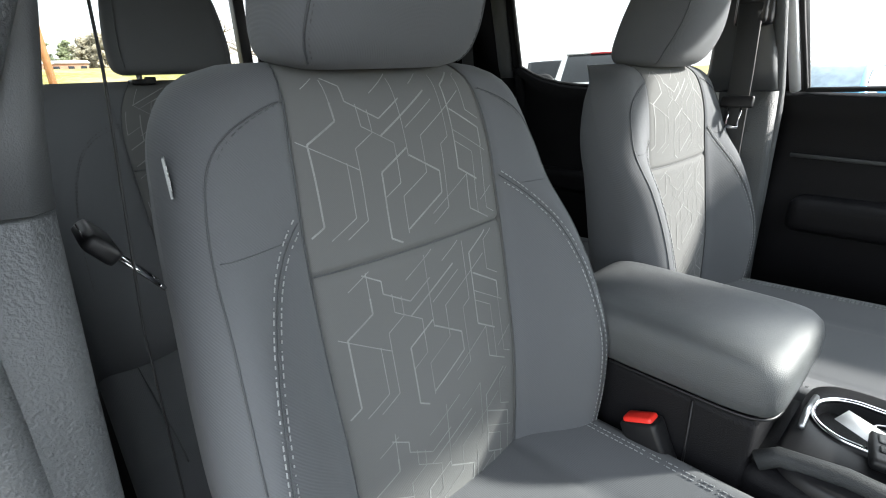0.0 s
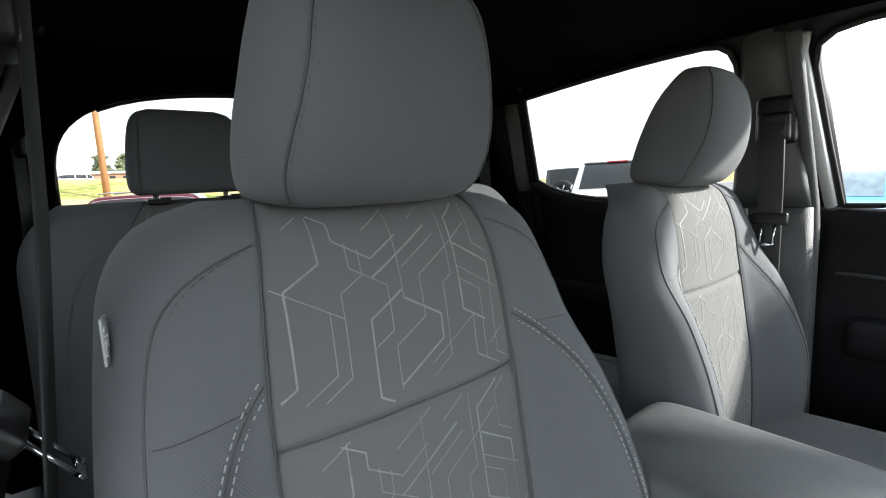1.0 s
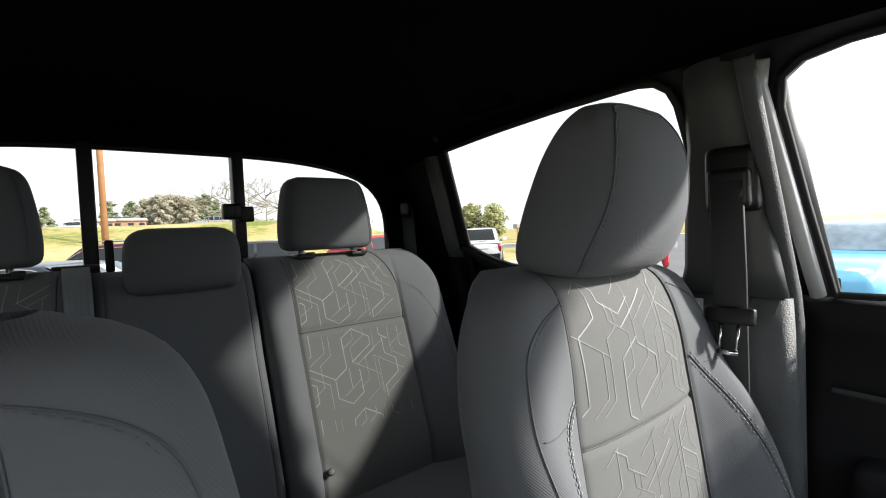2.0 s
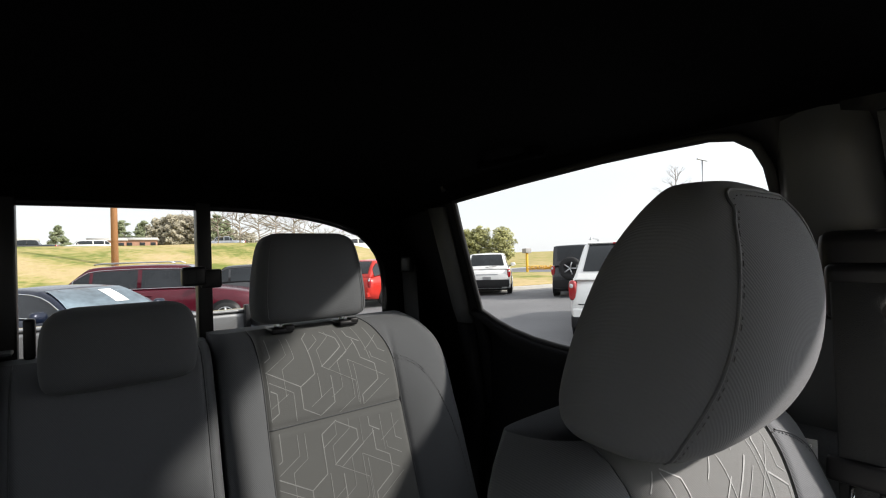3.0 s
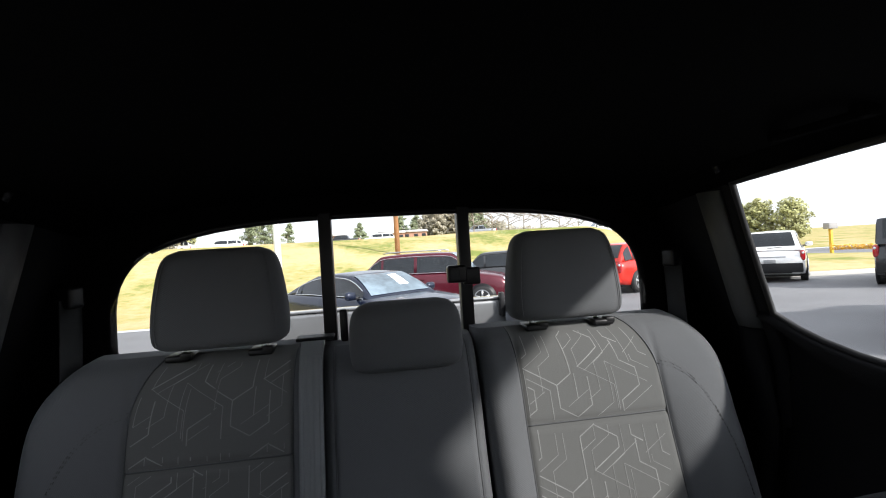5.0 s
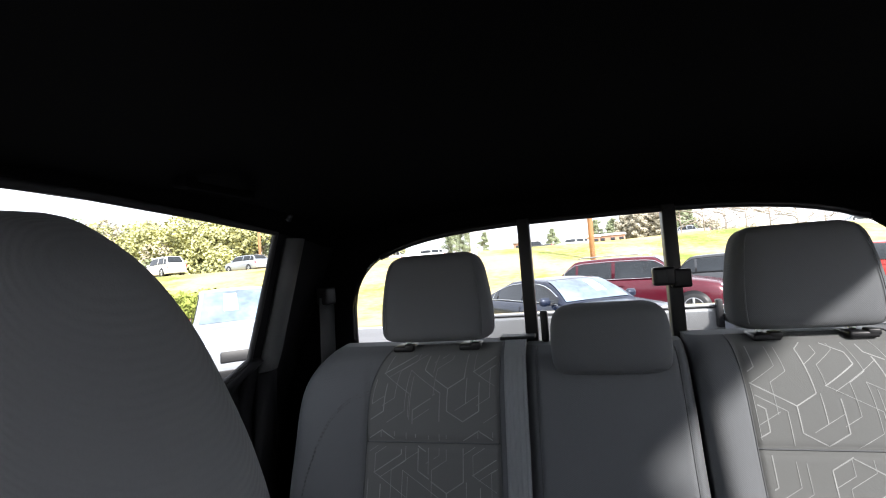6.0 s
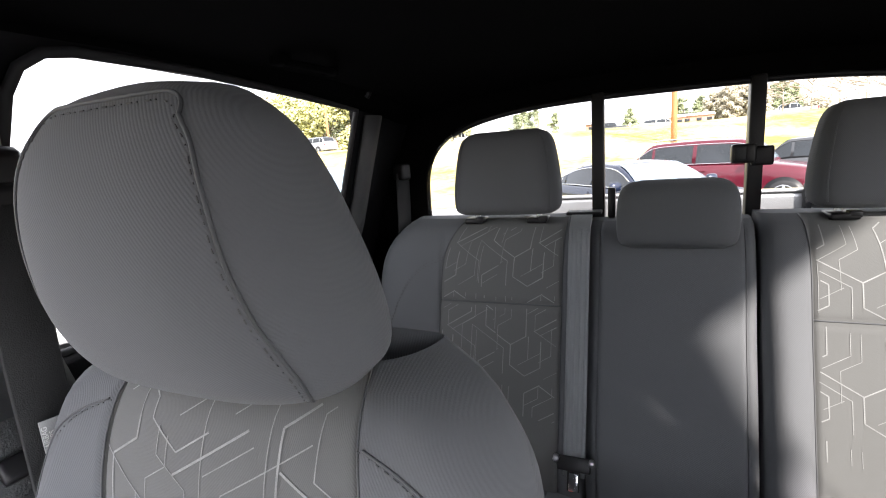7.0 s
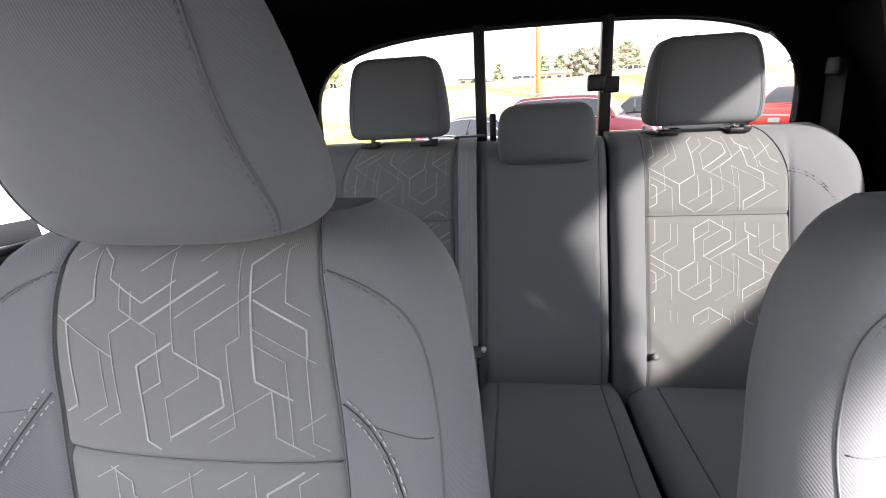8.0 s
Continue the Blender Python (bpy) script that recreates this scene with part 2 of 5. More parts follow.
def grid(fn, us, vs):
    """A sheet of points fn(u, v)."""
    bm = bmesh.new()
    rows = [[bm.verts.new(fn(u, v)) for u in us] for v in vs]
    for a, b in zip(rows, rows[1:]):
        for i in range(len(us) - 1):
            bm.faces.new((a[i], a[i + 1], b[i + 1], b[i]))
    return bm


def loft(rings, cap=True, closed=True):
    """A skin over rings of equally many points."""
    bm = bmesh.new()
    vs = [[bm.verts.new(p) for p in r] for r in rings]
    n = len(rings[0])
    for a, b in zip(vs, vs[1:]):
        for i in range(n if closed else n - 1):
            j = (i + 1) % n
            bm.faces.new((a[i], a[j], b[j], b[i]))
    if cap:
        bm.faces.new(vs[0])
        bm.faces.new(vs[-1])
    return bm


def tube(pts, r, n=8, taper=None):
    """A round bar along points."""
    pts = [Vector(p) for p in pts]
    rings = []
    for i, p in enumerate(pts):
        d = (pts[min(i + 1, len(pts) - 1)] - pts[max(i - 1, 0)]).normalized()
        a = d.orthogonal().normalized() if i == 0 else (side - d * side.dot(d)).normalized()
        side = a
        b = d.cross(a)
        q = r if taper is None else r + (taper - r) * i / (len(pts) - 1)
        rings.append([p + (a * math.cos(2 * math.pi * k / n) + b * math.sin(2 * math.pi * k / n)) * q for k in range(n)])
    return loft(rings)


def strip(pts, normals, width, thick=0.0012):
    """A flat band along points, lying on a surface with the given normals."""
    pts = [Vector(p) for p in pts]
    rings = []
    for i, p in enumerate(pts):
        d = (pts[min(i + 1, len(pts) - 1)] - pts[max(i - 1, 0)]).normalized()
        nrm = Vector(normals[i] if isinstance(normals, list) else normals).normalized()
        s = d.cross(nrm).normalized() * width / 2
        rings.append([p - s, p - s * 0.9 + nrm * thick, p + s * 0.9 + nrm * thick, p + s])
    return loft(rings)


def lerp_table(table, z):
    """Straight interpolation in rows (key, value, ...), returns the values."""
    if z <= table[0][0]:
        return table[0][1:]
    for a, b in zip(table, table[1:]):
        if z <= b[0]:
            k = (z - a[0]) / (b[0] - a[0])
            return tuple(p + (q - p) * k for p, q in zip(a[1:], b[1:]))
    return table[-1][1:]


def spaced(a, b, n, ends=True):
    """n+1 values from a to b, closer together at the ends."""
    return [a + (b - a) * (0.5 - 0.5 * math.cos(math.pi * i / n)) if ends else a + (b - a) * i / n for i in range(n + 1)]

# ---- cab: walls, roof, floor ----
def side_x(z):
    """Half-width of the cab's inner side at height z."""
    return 0.775 if z < 1.24 else 0.775 - 0.45 * (z - 1.24)


def side_post(name, s, levels, inset, thick, material, parent=None, label="", chamfer=0.0):
    """An upright trim piece on side s; levels: (z, front y, rear y)."""
    rings = []
    for z, a, b, *more in levels:
        x = side_x(z) - (more[0] if more else inset)
        m = (a + b) / 2
        r = min(0.012, (b - a) / 4)
        rings.append([Vector((s * q, y, z)) for q, y in ((x + thick, a + chamfer), (x + r, a), (x, a + r), (x - 0.003, m), (x, b - r), (x + r, b), (x + thick, b - chamfer))])
    return part(name, loft(rings), material, parent, label)


def side_sill(name, s, stations, z0, inset, thick, material, parent=None, label=""):
    """A door's inner panel below the glass; stations: (y, sill z)."""
    rings = []
    for y, zt in stations:
        pts = [(side_x(z0) + thick, z0), (side_x(z0) - inset, z0), (side_x(1.0) - inset - 0.005, 0.86), (side_x(1.0) - inset - 0.02, 1.0),
               (side_x(1.0) - inset + 0.012, 1.1), (side_x(1.2) - inset + 0.012, zt - 0.06), (side_x(zt) - inset - 0.002, zt - 0.012),
               (side_x(zt) - inset + 0.012, zt), (side_x(zt) + thick * 0.6, zt - 0.035)]
        rings.append([Vector((s * x, y, z)) for x, z in pts])
    return part(name, loft(rings), material, parent, label)


SILL = [(0.108, 1.262), (0.3, 1.262), (0.47, 1.266), (0.55, 1.27), (0.62, 1.279), (0.68, 1.294), (0.72, 1.31), (0.765, 1.336)]
floor = tagged(part("floor", box(-0.8, 0.8, -1.5, 0.98, 0.56, 0.60), "carpet"), "black carpeted cab floor", "floor", kind="structure")


def roof_z(x, y):
    return 1.685 - 0.055 * (abs(x) / 0.62) ** 2.6 - 0.048 * max(0, (y - 0.35) / 0.62) ** 2.2


def build_ceiling():
    xs, ys = spaced(-0.62, 0.62, 24), spaced(-0.82, 0.985, 26)
    lower = grid(lambda u, v: Vector((u, v, roof_z(u, v))), xs, ys)
    upper = grid(lambda u, v: Vector((u * 1.06, v, roof_z(u, v) + 0.07)), xs, ys)
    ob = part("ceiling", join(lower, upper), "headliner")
    tagged(ob, "black fabric headliner under the cab roof", "ceiling", kind="structure")


build_ceiling()


def build_side(s, nm, front_door):
    wall = thing("wall_" + nm, "dark grained plastic side trim of the cab", "cab side", kind="structure")
    side_post("pillar_trim", s, [(1.255, -0.04, 0.125, 0.118), (1.3, -0.034, 0.112, 0.105), (1.365, -0.026, 0.104, 0.09), (1.42, -0.02, 0.1, 0.07), (1.5, -0.012, 0.096, 0.03), (1.57, -0.006, 0.097, 0.008), (1.66, -0.004, 0.1, -0.016)], 0.065, 0.1, "pillar", wall,
              "smooth grey pillar cover", 0.035)
    side_post("pillar_base", s, [(0.6, -0.05, 0.2, 0.09), (0.9, -0.048, 0.17, 0.1), (1.1, -0.045, 0.14, 0.112), (1.252, -0.042, 0.127, 0.118)], 0.085, 0.17, "pillarlow", wall, "grey grained lower pillar cover", 0.03)
    side_post("rear_pillar", s, [(0.6, 0.77, 0.985), (1.2, 0.77, 0.985), (1.335, 0.768, 0.985), (1.45, 0.748, 0.985), (1.6, 0.714, 0.985), (1.64, 0.706, 0.985)], 0.0, 0.05, "trimdark", wall, "", 0.06)
    side_post("rear_pillar_cover", s, [(1.30, 0.80, 0.86), (1.335, 0.797, 0.857), (1.45, 0.772, 0.83), (1.585, 0.742, 0.8)], 0.022, 0.02, "trimlight", wall, "grey grained strip cover")
    side_post("rear_pillar_foot", s, [(0.7, 0.80, 0.88), (1.1, 0.80, 0.875), (1.295, 0.80, 0.862)], 0.022, 0.02, "trimdark", wall)
    rail = [[Vector((s * x, y, z - drop)) for x, z in ((0.55, 1.668), (0.605, 1.63), (0.622, 1.618), (0.66, 1.66), (0.68, 1.7), (0.55, 1.72))] for y, drop in ((-0.82, 0.008), (-0.2, 0.002), (0.2, 0.0), (0.35, 0.003), (0.5, 0.011), (0.6, 0.018), (0.7, 0.026), (0.985, 0.05))]
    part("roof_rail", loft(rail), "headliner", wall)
    part("pillar_front", tube([(s * 0.63, -0.78, 1.64), (s * 0.72, -1.12, 1.4), (s * 0.77, -1.4, 1.15)], 0.05), "trimdark", wall)
    part("sill_step", box(s * 0.79 if s < 0 else 0.7, s * 0.7 if s < 0 else 0.79, -1.0, 1.0, 0.56, 0.64, 0.01), "trimdark", wall)
    seal = [(z, side_x(z) - 0.068) for z in spaced(0.62, 1.6, 20, False)]
    part("weather_strip", tube([(s * x, -0.034 + 0.03 * max(0, z - 1.2), z) for z, x in seal], 0.013, 10), "pillarlow", wall, "grey rubber weather strip")
    part("strip_channel", tube([(s * (x + 0.019), -0.033 + 0.03 * max(0, z - 1.2), z) for z, x in seal], 0.0065, 6), "rubber", wall)
    door = thing("rear_door_" + nm, "closed rear door with black inner panel and clear glass", "door", kind="structure")
    side_sill("door_panel", s, SILL + [(0.79, 1.34)], 0.62, 0.01, 0.06, "trimdark", door)
    part("armrest", moved(box(-0.04, 0.04, 0.2, 0.7, 0.93, 1.0, 0.02, 3), pose(s * 0.735, 0, 0)), "trimdark", door)
    sx = lambda z, o=0.0: s * (side_x(z) + o)
    edge = [(y, z) for y, z in SILL] + [(0.75, 1.42), (0.735, 1.5), (0.716, 1.596)] + [(0.5, 1.61), (0.3, 1.62), (0.165, 1.62), (0.135, 1.615), (0.115, 1.6), (0.106, 1.575), (0.102, 1.5), (0.103, 1.4)]
    bm = bmesh.new()
    a = [bm.verts.new((sx(z, 0.006), y, z)) for y, z in edge]
    bm.faces.new(a)
    part("window_pane", bm, "privacy", door, "dark tinted privacy glass", smooth=False)
    seal = [(sx(z, 0.004), y, z) for y, z in edge]
    part("window_seal", tube(seal + [seal[0]], 0.0065, 6), "rubber", door)
    corner = [(0.07, 1.4), (0.103, 1.4), (0.102, 1.5), (0.106, 1.575), (0.115, 1.6), (0.135, 1.615), (0.165, 1.62), (0.3, 1.62), (0.5, 1.61), (0.5, 1.68), (0.07, 1.68)]
    part("corner_frame", loft([[Vector((sx(z, o), y, z)) for y, z in corner] for o in (0.006, 0.022)]), "black", door)
    if front_door:
        door = thing("front_door_" + nm, "closed front door with black inner panel and armrest", "door", kind="structure")
        side_sill("door_panel", s, [(-1.3, 1.2), (-0.9, 1.215), (-0.5, 1.232), (-0.2, 1.242), (-0.055, 1.246), (-0.005, 1.248)], 0.62, 0.01, 0.06, "trimdark", door)
        part("armrest", moved(box(-0.05, 0.045, -0.8, -0.1, 0.93, 1.01, 0.025, 3), pose(s * 0.725, 0, 0)), "trimdark", door)
        part("accent_strip", tube([(s * 0.752, -1.0, 1.075), (s * 0.752, -0.5, 1.085), (s * 0.752, -0.07, 1.1)], 0.005, 6), "vinyl", door)
        edge = [(-0.07, 1.25), (-0.052, 1.4), (-0.038, 1.54), (-0.045, 1.58), (-0.07, 1.597), (-0.12, 1.605), (-0.3, 1.607), (-0.68, 1.605), (-0.88, 1.5), (-1.2, 1.26)]
        above = edge[2:8] + [(-0.76, 1.58), (-0.76, 1.68), (0.03, 1.68), (0.03, 1.54)]
        part("upper_frame", loft([[Vector((sx(z, o), y, z)) for y, z in above] for o in (0.004, 0.024)]), "black", door)
        bm = bmesh.new()
        bm.faces.new([bm.verts.new((sx(z, 0.006), y, z)) for y, z in edge])
        pane = part("window_pane", bm, "glass", door, smooth=False)
        pane.visible_shadow = False
        seal = [(sx(z, 0.0), y, z) for y, z in edge]
        part("window_seal", tube(seal + [seal[0]], 0.006, 6), "rubber", door)
        side_post("window_frame", s, [(1.22, -0.074, 0.0), (1.42, -0.054, 0.01), (1.62, -0.038, 0.02)], -0.03, 0.02, "black", door)
        # bright bar painted in for the lit chamfer of the pillar trim
        part("chamfer_highlight", tube([(sx(1.25, -0.012), -0.052, 1.25), (sx(1.42, -0.012), -0.034, 1.42), (sx(1.57, -0.012), -0.018, 1.57), (sx(1.605, -0.012), -0.026, 1.605)], 0.012, 8), "litchamfer", door, "pale strip standing in for window light on the pillar chamfer")
        part("adjuster_slot", tube([(sx(1.43, -0.03), -0.02, 1.43), (sx(1.55, -0.03), -0.006, 1.55)], 0.004, 6), "black", door)


build_side(1, "driver_side", True)
build_side(-1, "passenger_side", False)


def build_rear_wall():
    wall = thing("wall_rear", "black rear cab wall with a wide sliding window", "cab wall", kind="structure")
    inner, outer = [], []
    n = 72
    for i in range(n):
        a = 2 * math.pi * i / n
        c, q = math.cos(a), math.sin(a)
        if q >= 0:
            x, z = 0.59 * math.copysign(abs(c) ** 0.606, c), 1.36 + 0.238 * abs(q) ** 0.606
        else:
            x, z = 0.59 * math.copysign(abs(c) ** 0.2, c), 1.36 - 0.075 * abs(q) ** 0.2
        inner.append((x, z))
        k = min(0.8 / max(abs(c), 1e-6), (0.3 if q > 0 else 0.62) / max(abs(q), 1e-6))
        outer.append((c * k, 1.36 + q * k))
    rings = [[Vector((x, y, z)) for x, z in pts] for pts, y in ((outer, 0.965), (inner, 0.965), ([(x * 0.988, 1.36 + (z - 1.36) * 0.985) for x, z in inner], 0.978), (inner, 1.0), (outer, 1.02))]
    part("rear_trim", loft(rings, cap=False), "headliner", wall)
    win = thing("window_rear", "wide rear sliding window with two black uprights", "window", kind="structure")
    for s in (-1, 1):
        part("upright", box(s * 0.150 - 0.0135, s * 0.150 + 0.0135, 0.948, 0.982, 1.28, 1.598, 0.004), "black", win)
    for a, b in ((-0.59, -0.162), (-0.138, 0.138), (0.162, 0.59)):
        m = 24
        edge = []
        for i in range(m + 1):
            x = a + (b - a) * i / m
            edge.append((x, 1.36 + 0.238 * max(0.0, 1 - (abs(x) / 0.5905) ** 3.3) ** 0.303))
        bm = bmesh.new()
        bm.faces.new([bm.verts.new((x, 0.97, z)) for x, z in [(b, 1.285), (a, 1.285)] + edge])
        part("pane", bm, "privacy", win, "dark tinted privacy glass", smooth=False)
    top = [(x, 0.962, 1.36 + 0.230 * max(0.0, 1 - (abs(x) / 0.5905) ** 3.3) ** 0.303) for x in spaced(-0.5, 0.5, 24, False)]
    part("top_frame", tube(top, 0.007, 6), "black", win)
    latch = part("latch", join(box(0.105, 0.148, 0.925, 0.95, 1.43, 1.468, 0.006), box(0.14, 0.178, 0.93, 0.95, 1.424, 1.462, 0.005)), "black", win, "black window latch")
    part("latch_face", box(0.109, 0.131, 0.922, 0.926, 1.435, 1.463, 0.003), "trim", latch)


build_rear_wall()


def build_front_end():
    dash = thing("dashboard", "dark plastic dashboard under the windscreen", "dashboard", kind="structure")
    part("dash_body", box(-0.76, 0.76, -1.45, -0.95, 0.62, 1.12, 0.05, 3), "trimdark", dash)
    part("cowl", box(-0.8, 0.8, -1.6, -1.4, 0.5, 1.12, 0.02), "trimdark", dash)
    bm = bmesh.new()
    bm.faces.new([bm.verts.new(q) for q in ((-0.62, -0.84, 1.66), (0.62, -0.84, 1.66), (0.78, -1.5, 1.12), (-0.78, -1.5, 1.12))])
    part("windscreen", bm, "tinted", dash, "lightly tinted windscreen", smooth=False)
    # unseen header, made deeper and longer to keep sun off the passenger seat
    part("sun_block_header", box(-0.64, 0.64, -0.97, -0.80, 1.565, 1.72, 0.02), "headliner", dash)


build_front_end()

# ---- pickup bed behind the cab ----
bed = thing("pickup_bed", "silver pickup bed with dark liner and closed tailgate", "truck bed")
for s in (-1, 1):
    part("bed_side", box(s * 0.76 - 0.06, s * 0.76 + 0.06, 1.08, 2.66, 0.55, 1.2, 0.02), "bed", bed)
    rail = part("bed_rail", box(s * 0.70 - 0.02, s * 0.70 + 0.02, 1.12, 2.6, 1.125, 1.165, 0.008), "black", bed)
    part("cleat", box(s * 0.66 - 0.02, s * 0.66 + 0.02, 2.1, 2.16, 1.12, 1.19, 0.01), "black", rail)
tailgate = part("tailgate", box(-0.69, 0.69, 2.58, 2.66, 0.62, 1.2, 0.025, 3), "bed", bed)
part("cap", box(-0.69, 0.69, 2.575, 2.665, 1.2, 1.212, 0.004), "bed", tailgate)
for s in (-1, 1):
    part("hinge_bumper", box(s * 0.66 - 0.015, s * 0.66 + 0.015, 2.54, 2.58, 1.1, 1.24, 0.006), "black", tailgate)
part("bed_floor", box(-0.7, 0.7, 1.05, 2.6, 0.7, 0.74), "bedliner", bed)
part("front_panel", box(-0.72, 0.72, 1.05, 1.09, 0.7, 1.2, 0.01), "bed", bed)
part("running_gear", box(-0.55, 0.55, -1.6, 2.6, 0.3, 0.55, 0.03), "black", bed)
for y in (-1.5, 1.75):
    for s in (-1, 1):
        bm = bmesh.new()
        bmesh.ops.create_cone(bm, cap_ends=True, segments=32, radius1=0.38, radius2=0.38, depth=0.26)
        bmesh.ops.bevel(bm, geom=[e for e in bm.edges if e.calc_face_angle(0) > 1], offset=0.04, segments=3, affect="EDGES")
        wheel = part("tyre", moved(bm, pose(s * 0.76, y, 0.38, 0, 90)), "rubber", bed)

# ---- seats ----
# The woven motif lies on an isometric lattice: each line is a weight, a start (mm from the
# panel's middle and its cross seam) and steps n, s (upright) or a, b, c, d (30 degrees) in mm.
STEP = dict(n=90, a=30, b=-30, s=-90, c=210, d=150)
MOTIF = """w -80 159 s17 c37 s77 c24/n -122 127 b65/n -78 103 s54 c34/n -43 128 c26 s71 c29/n -54 156 s21 b39 s41 c25
m -64 159 b37 a36/n -43 150 s22/w -34 124 a81/n -5 157 s57/w -6 109 c41 s69 b15/w -4 101 b45 s24 c61/n -2 129 a52
n 16 91 n28 a85/n 16 90 s10 c40 s40/n 55 161 s47 c14 s71 c29/w 65 160 s83 b35/w 67 143 b50 s22/n 94 156 s16 b23
n 66 120 b59/w 65 160 n9 a46/n -5 157 n36/n 55 161 n32/n 94 156 n22 a20/n -80 159 n34/m -64 159 n14 d24/n -102 172 a30/n -34 165 a60/n 20 172 a40/n 65 108 b31 s74/n 109 97 s76 b23/m 78 68 s41 b36/n 78 68 c69/n 133 53 c40"""
REAR_MOTIF = """w -149 114 a29 n46/n -137 103 a53 n37/n -106 54 n50 a34 n44/w -10 174 c38 s58 s11 c38 d85/w -10 172 b48 s18 c66/n -13 172 s24 c34
n 16 171 s18 c46 s33 b14 b63 s44/n -13 89 a95/w 61 166 s18 b25/w 67 141 s39 b33 s33 c49 s26/n 88 164 s29 s38/m 117 161 s47 b16/n 83 115 a56
n 41 169 s50 c34 s51 c30/n 114 57 d91 s76 c43/w -76 67 s41 b38 a38 n52/m -37 86 s46/n -59 27 a57/m -152 94 b70 s52/w -152 79 b33 s35 c31
n -138 99 s41 s43/n -102 58 c53/n 46 92 s82/n 122 49 c77/n 94 111 s11 b36"""


def motif_lines(rear=False):
    """The woven motif as polylines in metres, x from the panel's middle, z from its cross seam."""
    out = []
    for word in (REAR_MOTIF if rear else MOTIF).replace("\n", "/").split("/"):
        weight, x, z, *steps = word.split()
        pts = [Vector((int(x), int(z)))]
        for st in steps:
            a = radians(STEP[st[0]])
            pts.append(pts[-1] + Vector((math.cos(a), math.sin(a))) * int(st[1:]))
        out.append(([p / 1000 for p in pts], dict(w=1.5, m=1.1, n=0.75)[weight]))
    return out


def woven_pattern(name, at, parent, material, drops, half, low, high, width=0.0016, rear=False):
    """Bands of pale thread lying on a panel; at(x, z) gives the place; drops: height and sideways shift of each repeat, and the stretch that it covers."""
    bms = []
    for drop, shift, left, right in drops:
        for pts, wide in motif_lines(rear):
            for p0, p1 in zip(pts, pts[1:]):
                n = max(2, int((p1 - p0).length / 0.006))
                line, nrm = [], []
                for i in range(n + 1):
                    q = p0.lerp(p1, i / n)
                    x, z = q.x + shift, q.y + drop
                    if abs(x) > half or not left < x < right or not low < z < high:
                        continue
                    p = at(x, z)
                    nv = (at(x + 0.003, z) - p).cross(at(x, z - 0.003) - p)
                    line.append(p)
                    nrm.append((nv if nv.y < 0 else -nv).normalized())
                if len(line) > 1:
                    bms.append(strip(line, nrm, width * wide * 0.8, 0.0001))
    return tagged(part(name, join(*bms), material, parent, smooth=False), "pale woven geometric pattern", kind="stuff")


def stitches(name, pts, parent, r=0.0007, length=0.0046, gap=0.0026, material="thread"):
    """A row of thread stitches along points."""
    pts = [Vector(p) for p in pts]
    bms, left, on, a = [], length, True, pts[0]
    for b in pts[1:]:
        while (b - a).length > left:
            q = a + (b - a).normalized() * left
            if on:
                bms.append(tube([a, q], r, 5))
            a, on = q, not on
            left = length if on else gap
        left -= (b - a).length
        a = b
    return part(name, join(*bms), material, parent, smooth=False)


def super_ring(z, cx, cy, hw, hd, e=2.6, n=44):
    out = []
    for i in range(n):
        t = 2 * math.pi * i / n
        c, s = math.cos(t), math.sin(t)
        out.append(Vector((cx + hw * math.copysign(abs(c) ** (2 / e), c), cy + hd * math.copysign(abs(s) ** (2 / e), s), z)))
    return out


INNER = [1]  # side of the seat that faces the console


# front backrest: height, half-width, half-width of the middle panel, y of the middle, bolster
BACK = [(0.70, 0.23, 0.125, -0.03, 0.045), (0.82, 0.25, 0.13, -0.033, 0.065), (0.95, 0.262, 0.134, -0.027, 0.072), (1.04, 0.258, 0.136, -0.014, 0.064),
        (1.12, 0.25, 0.136, -0.002, 0.044), (1.18, 0.243, 0.134, 0.007, 0.018), (1.23, 0.236, 0.131, 0.013, 0.006), (1.27, 0.229, 0.127, 0.022, 0.0), (1.295, 0.219, 0.123, 0.031, 0.0),
        (1.312, 0.206, 0.12, 0.041, 0.0), (1.324, 0.188, 0.116, 0.055, 0.0), (1.332, 0.165, 0.112, 0.07, 0.0), (1.337, 0.14, 0.105, 0.088, 0.0)]


def smooth_table(table, z):
    """Interpolation with rounded transitions (Catmull-Rom)."""
    zs = [r[0] for r in table]
    z = min(max(z, zs[0]), zs[-1])
    i = max(0, min(len(zs) - 2, next((k for k in range(len(zs) - 1) if z <= zs[k + 1]), len(zs) - 2)))
    p0, p1, p2, p3 = (table[min(max(i + d, 0), len(zs) - 1)] for d in (-1, 0, 1, 2))
    t = (z - p1[0]) / (p2[0] - p1[0])
    out = []
    for k in range(1, len(p1)):
        m1 = (p2[k] - p0[k]) / max(p2[0] - p0[0], 1e-6) * (p2[0] - p1[0])
        m2 = (p3[k] - p1[k]) / max(p3[0] - p1[0], 1e-6) * (p2[0] - p1[0])
        out.append((2 * t**3 - 3 * t**2 + 1) * p1[k] + (t**3 - 2 * t**2 + t) * m1 + (-2 * t**3 + 3 * t**2) * p2[k] + (t**3 - t**2) * m2)
    return out


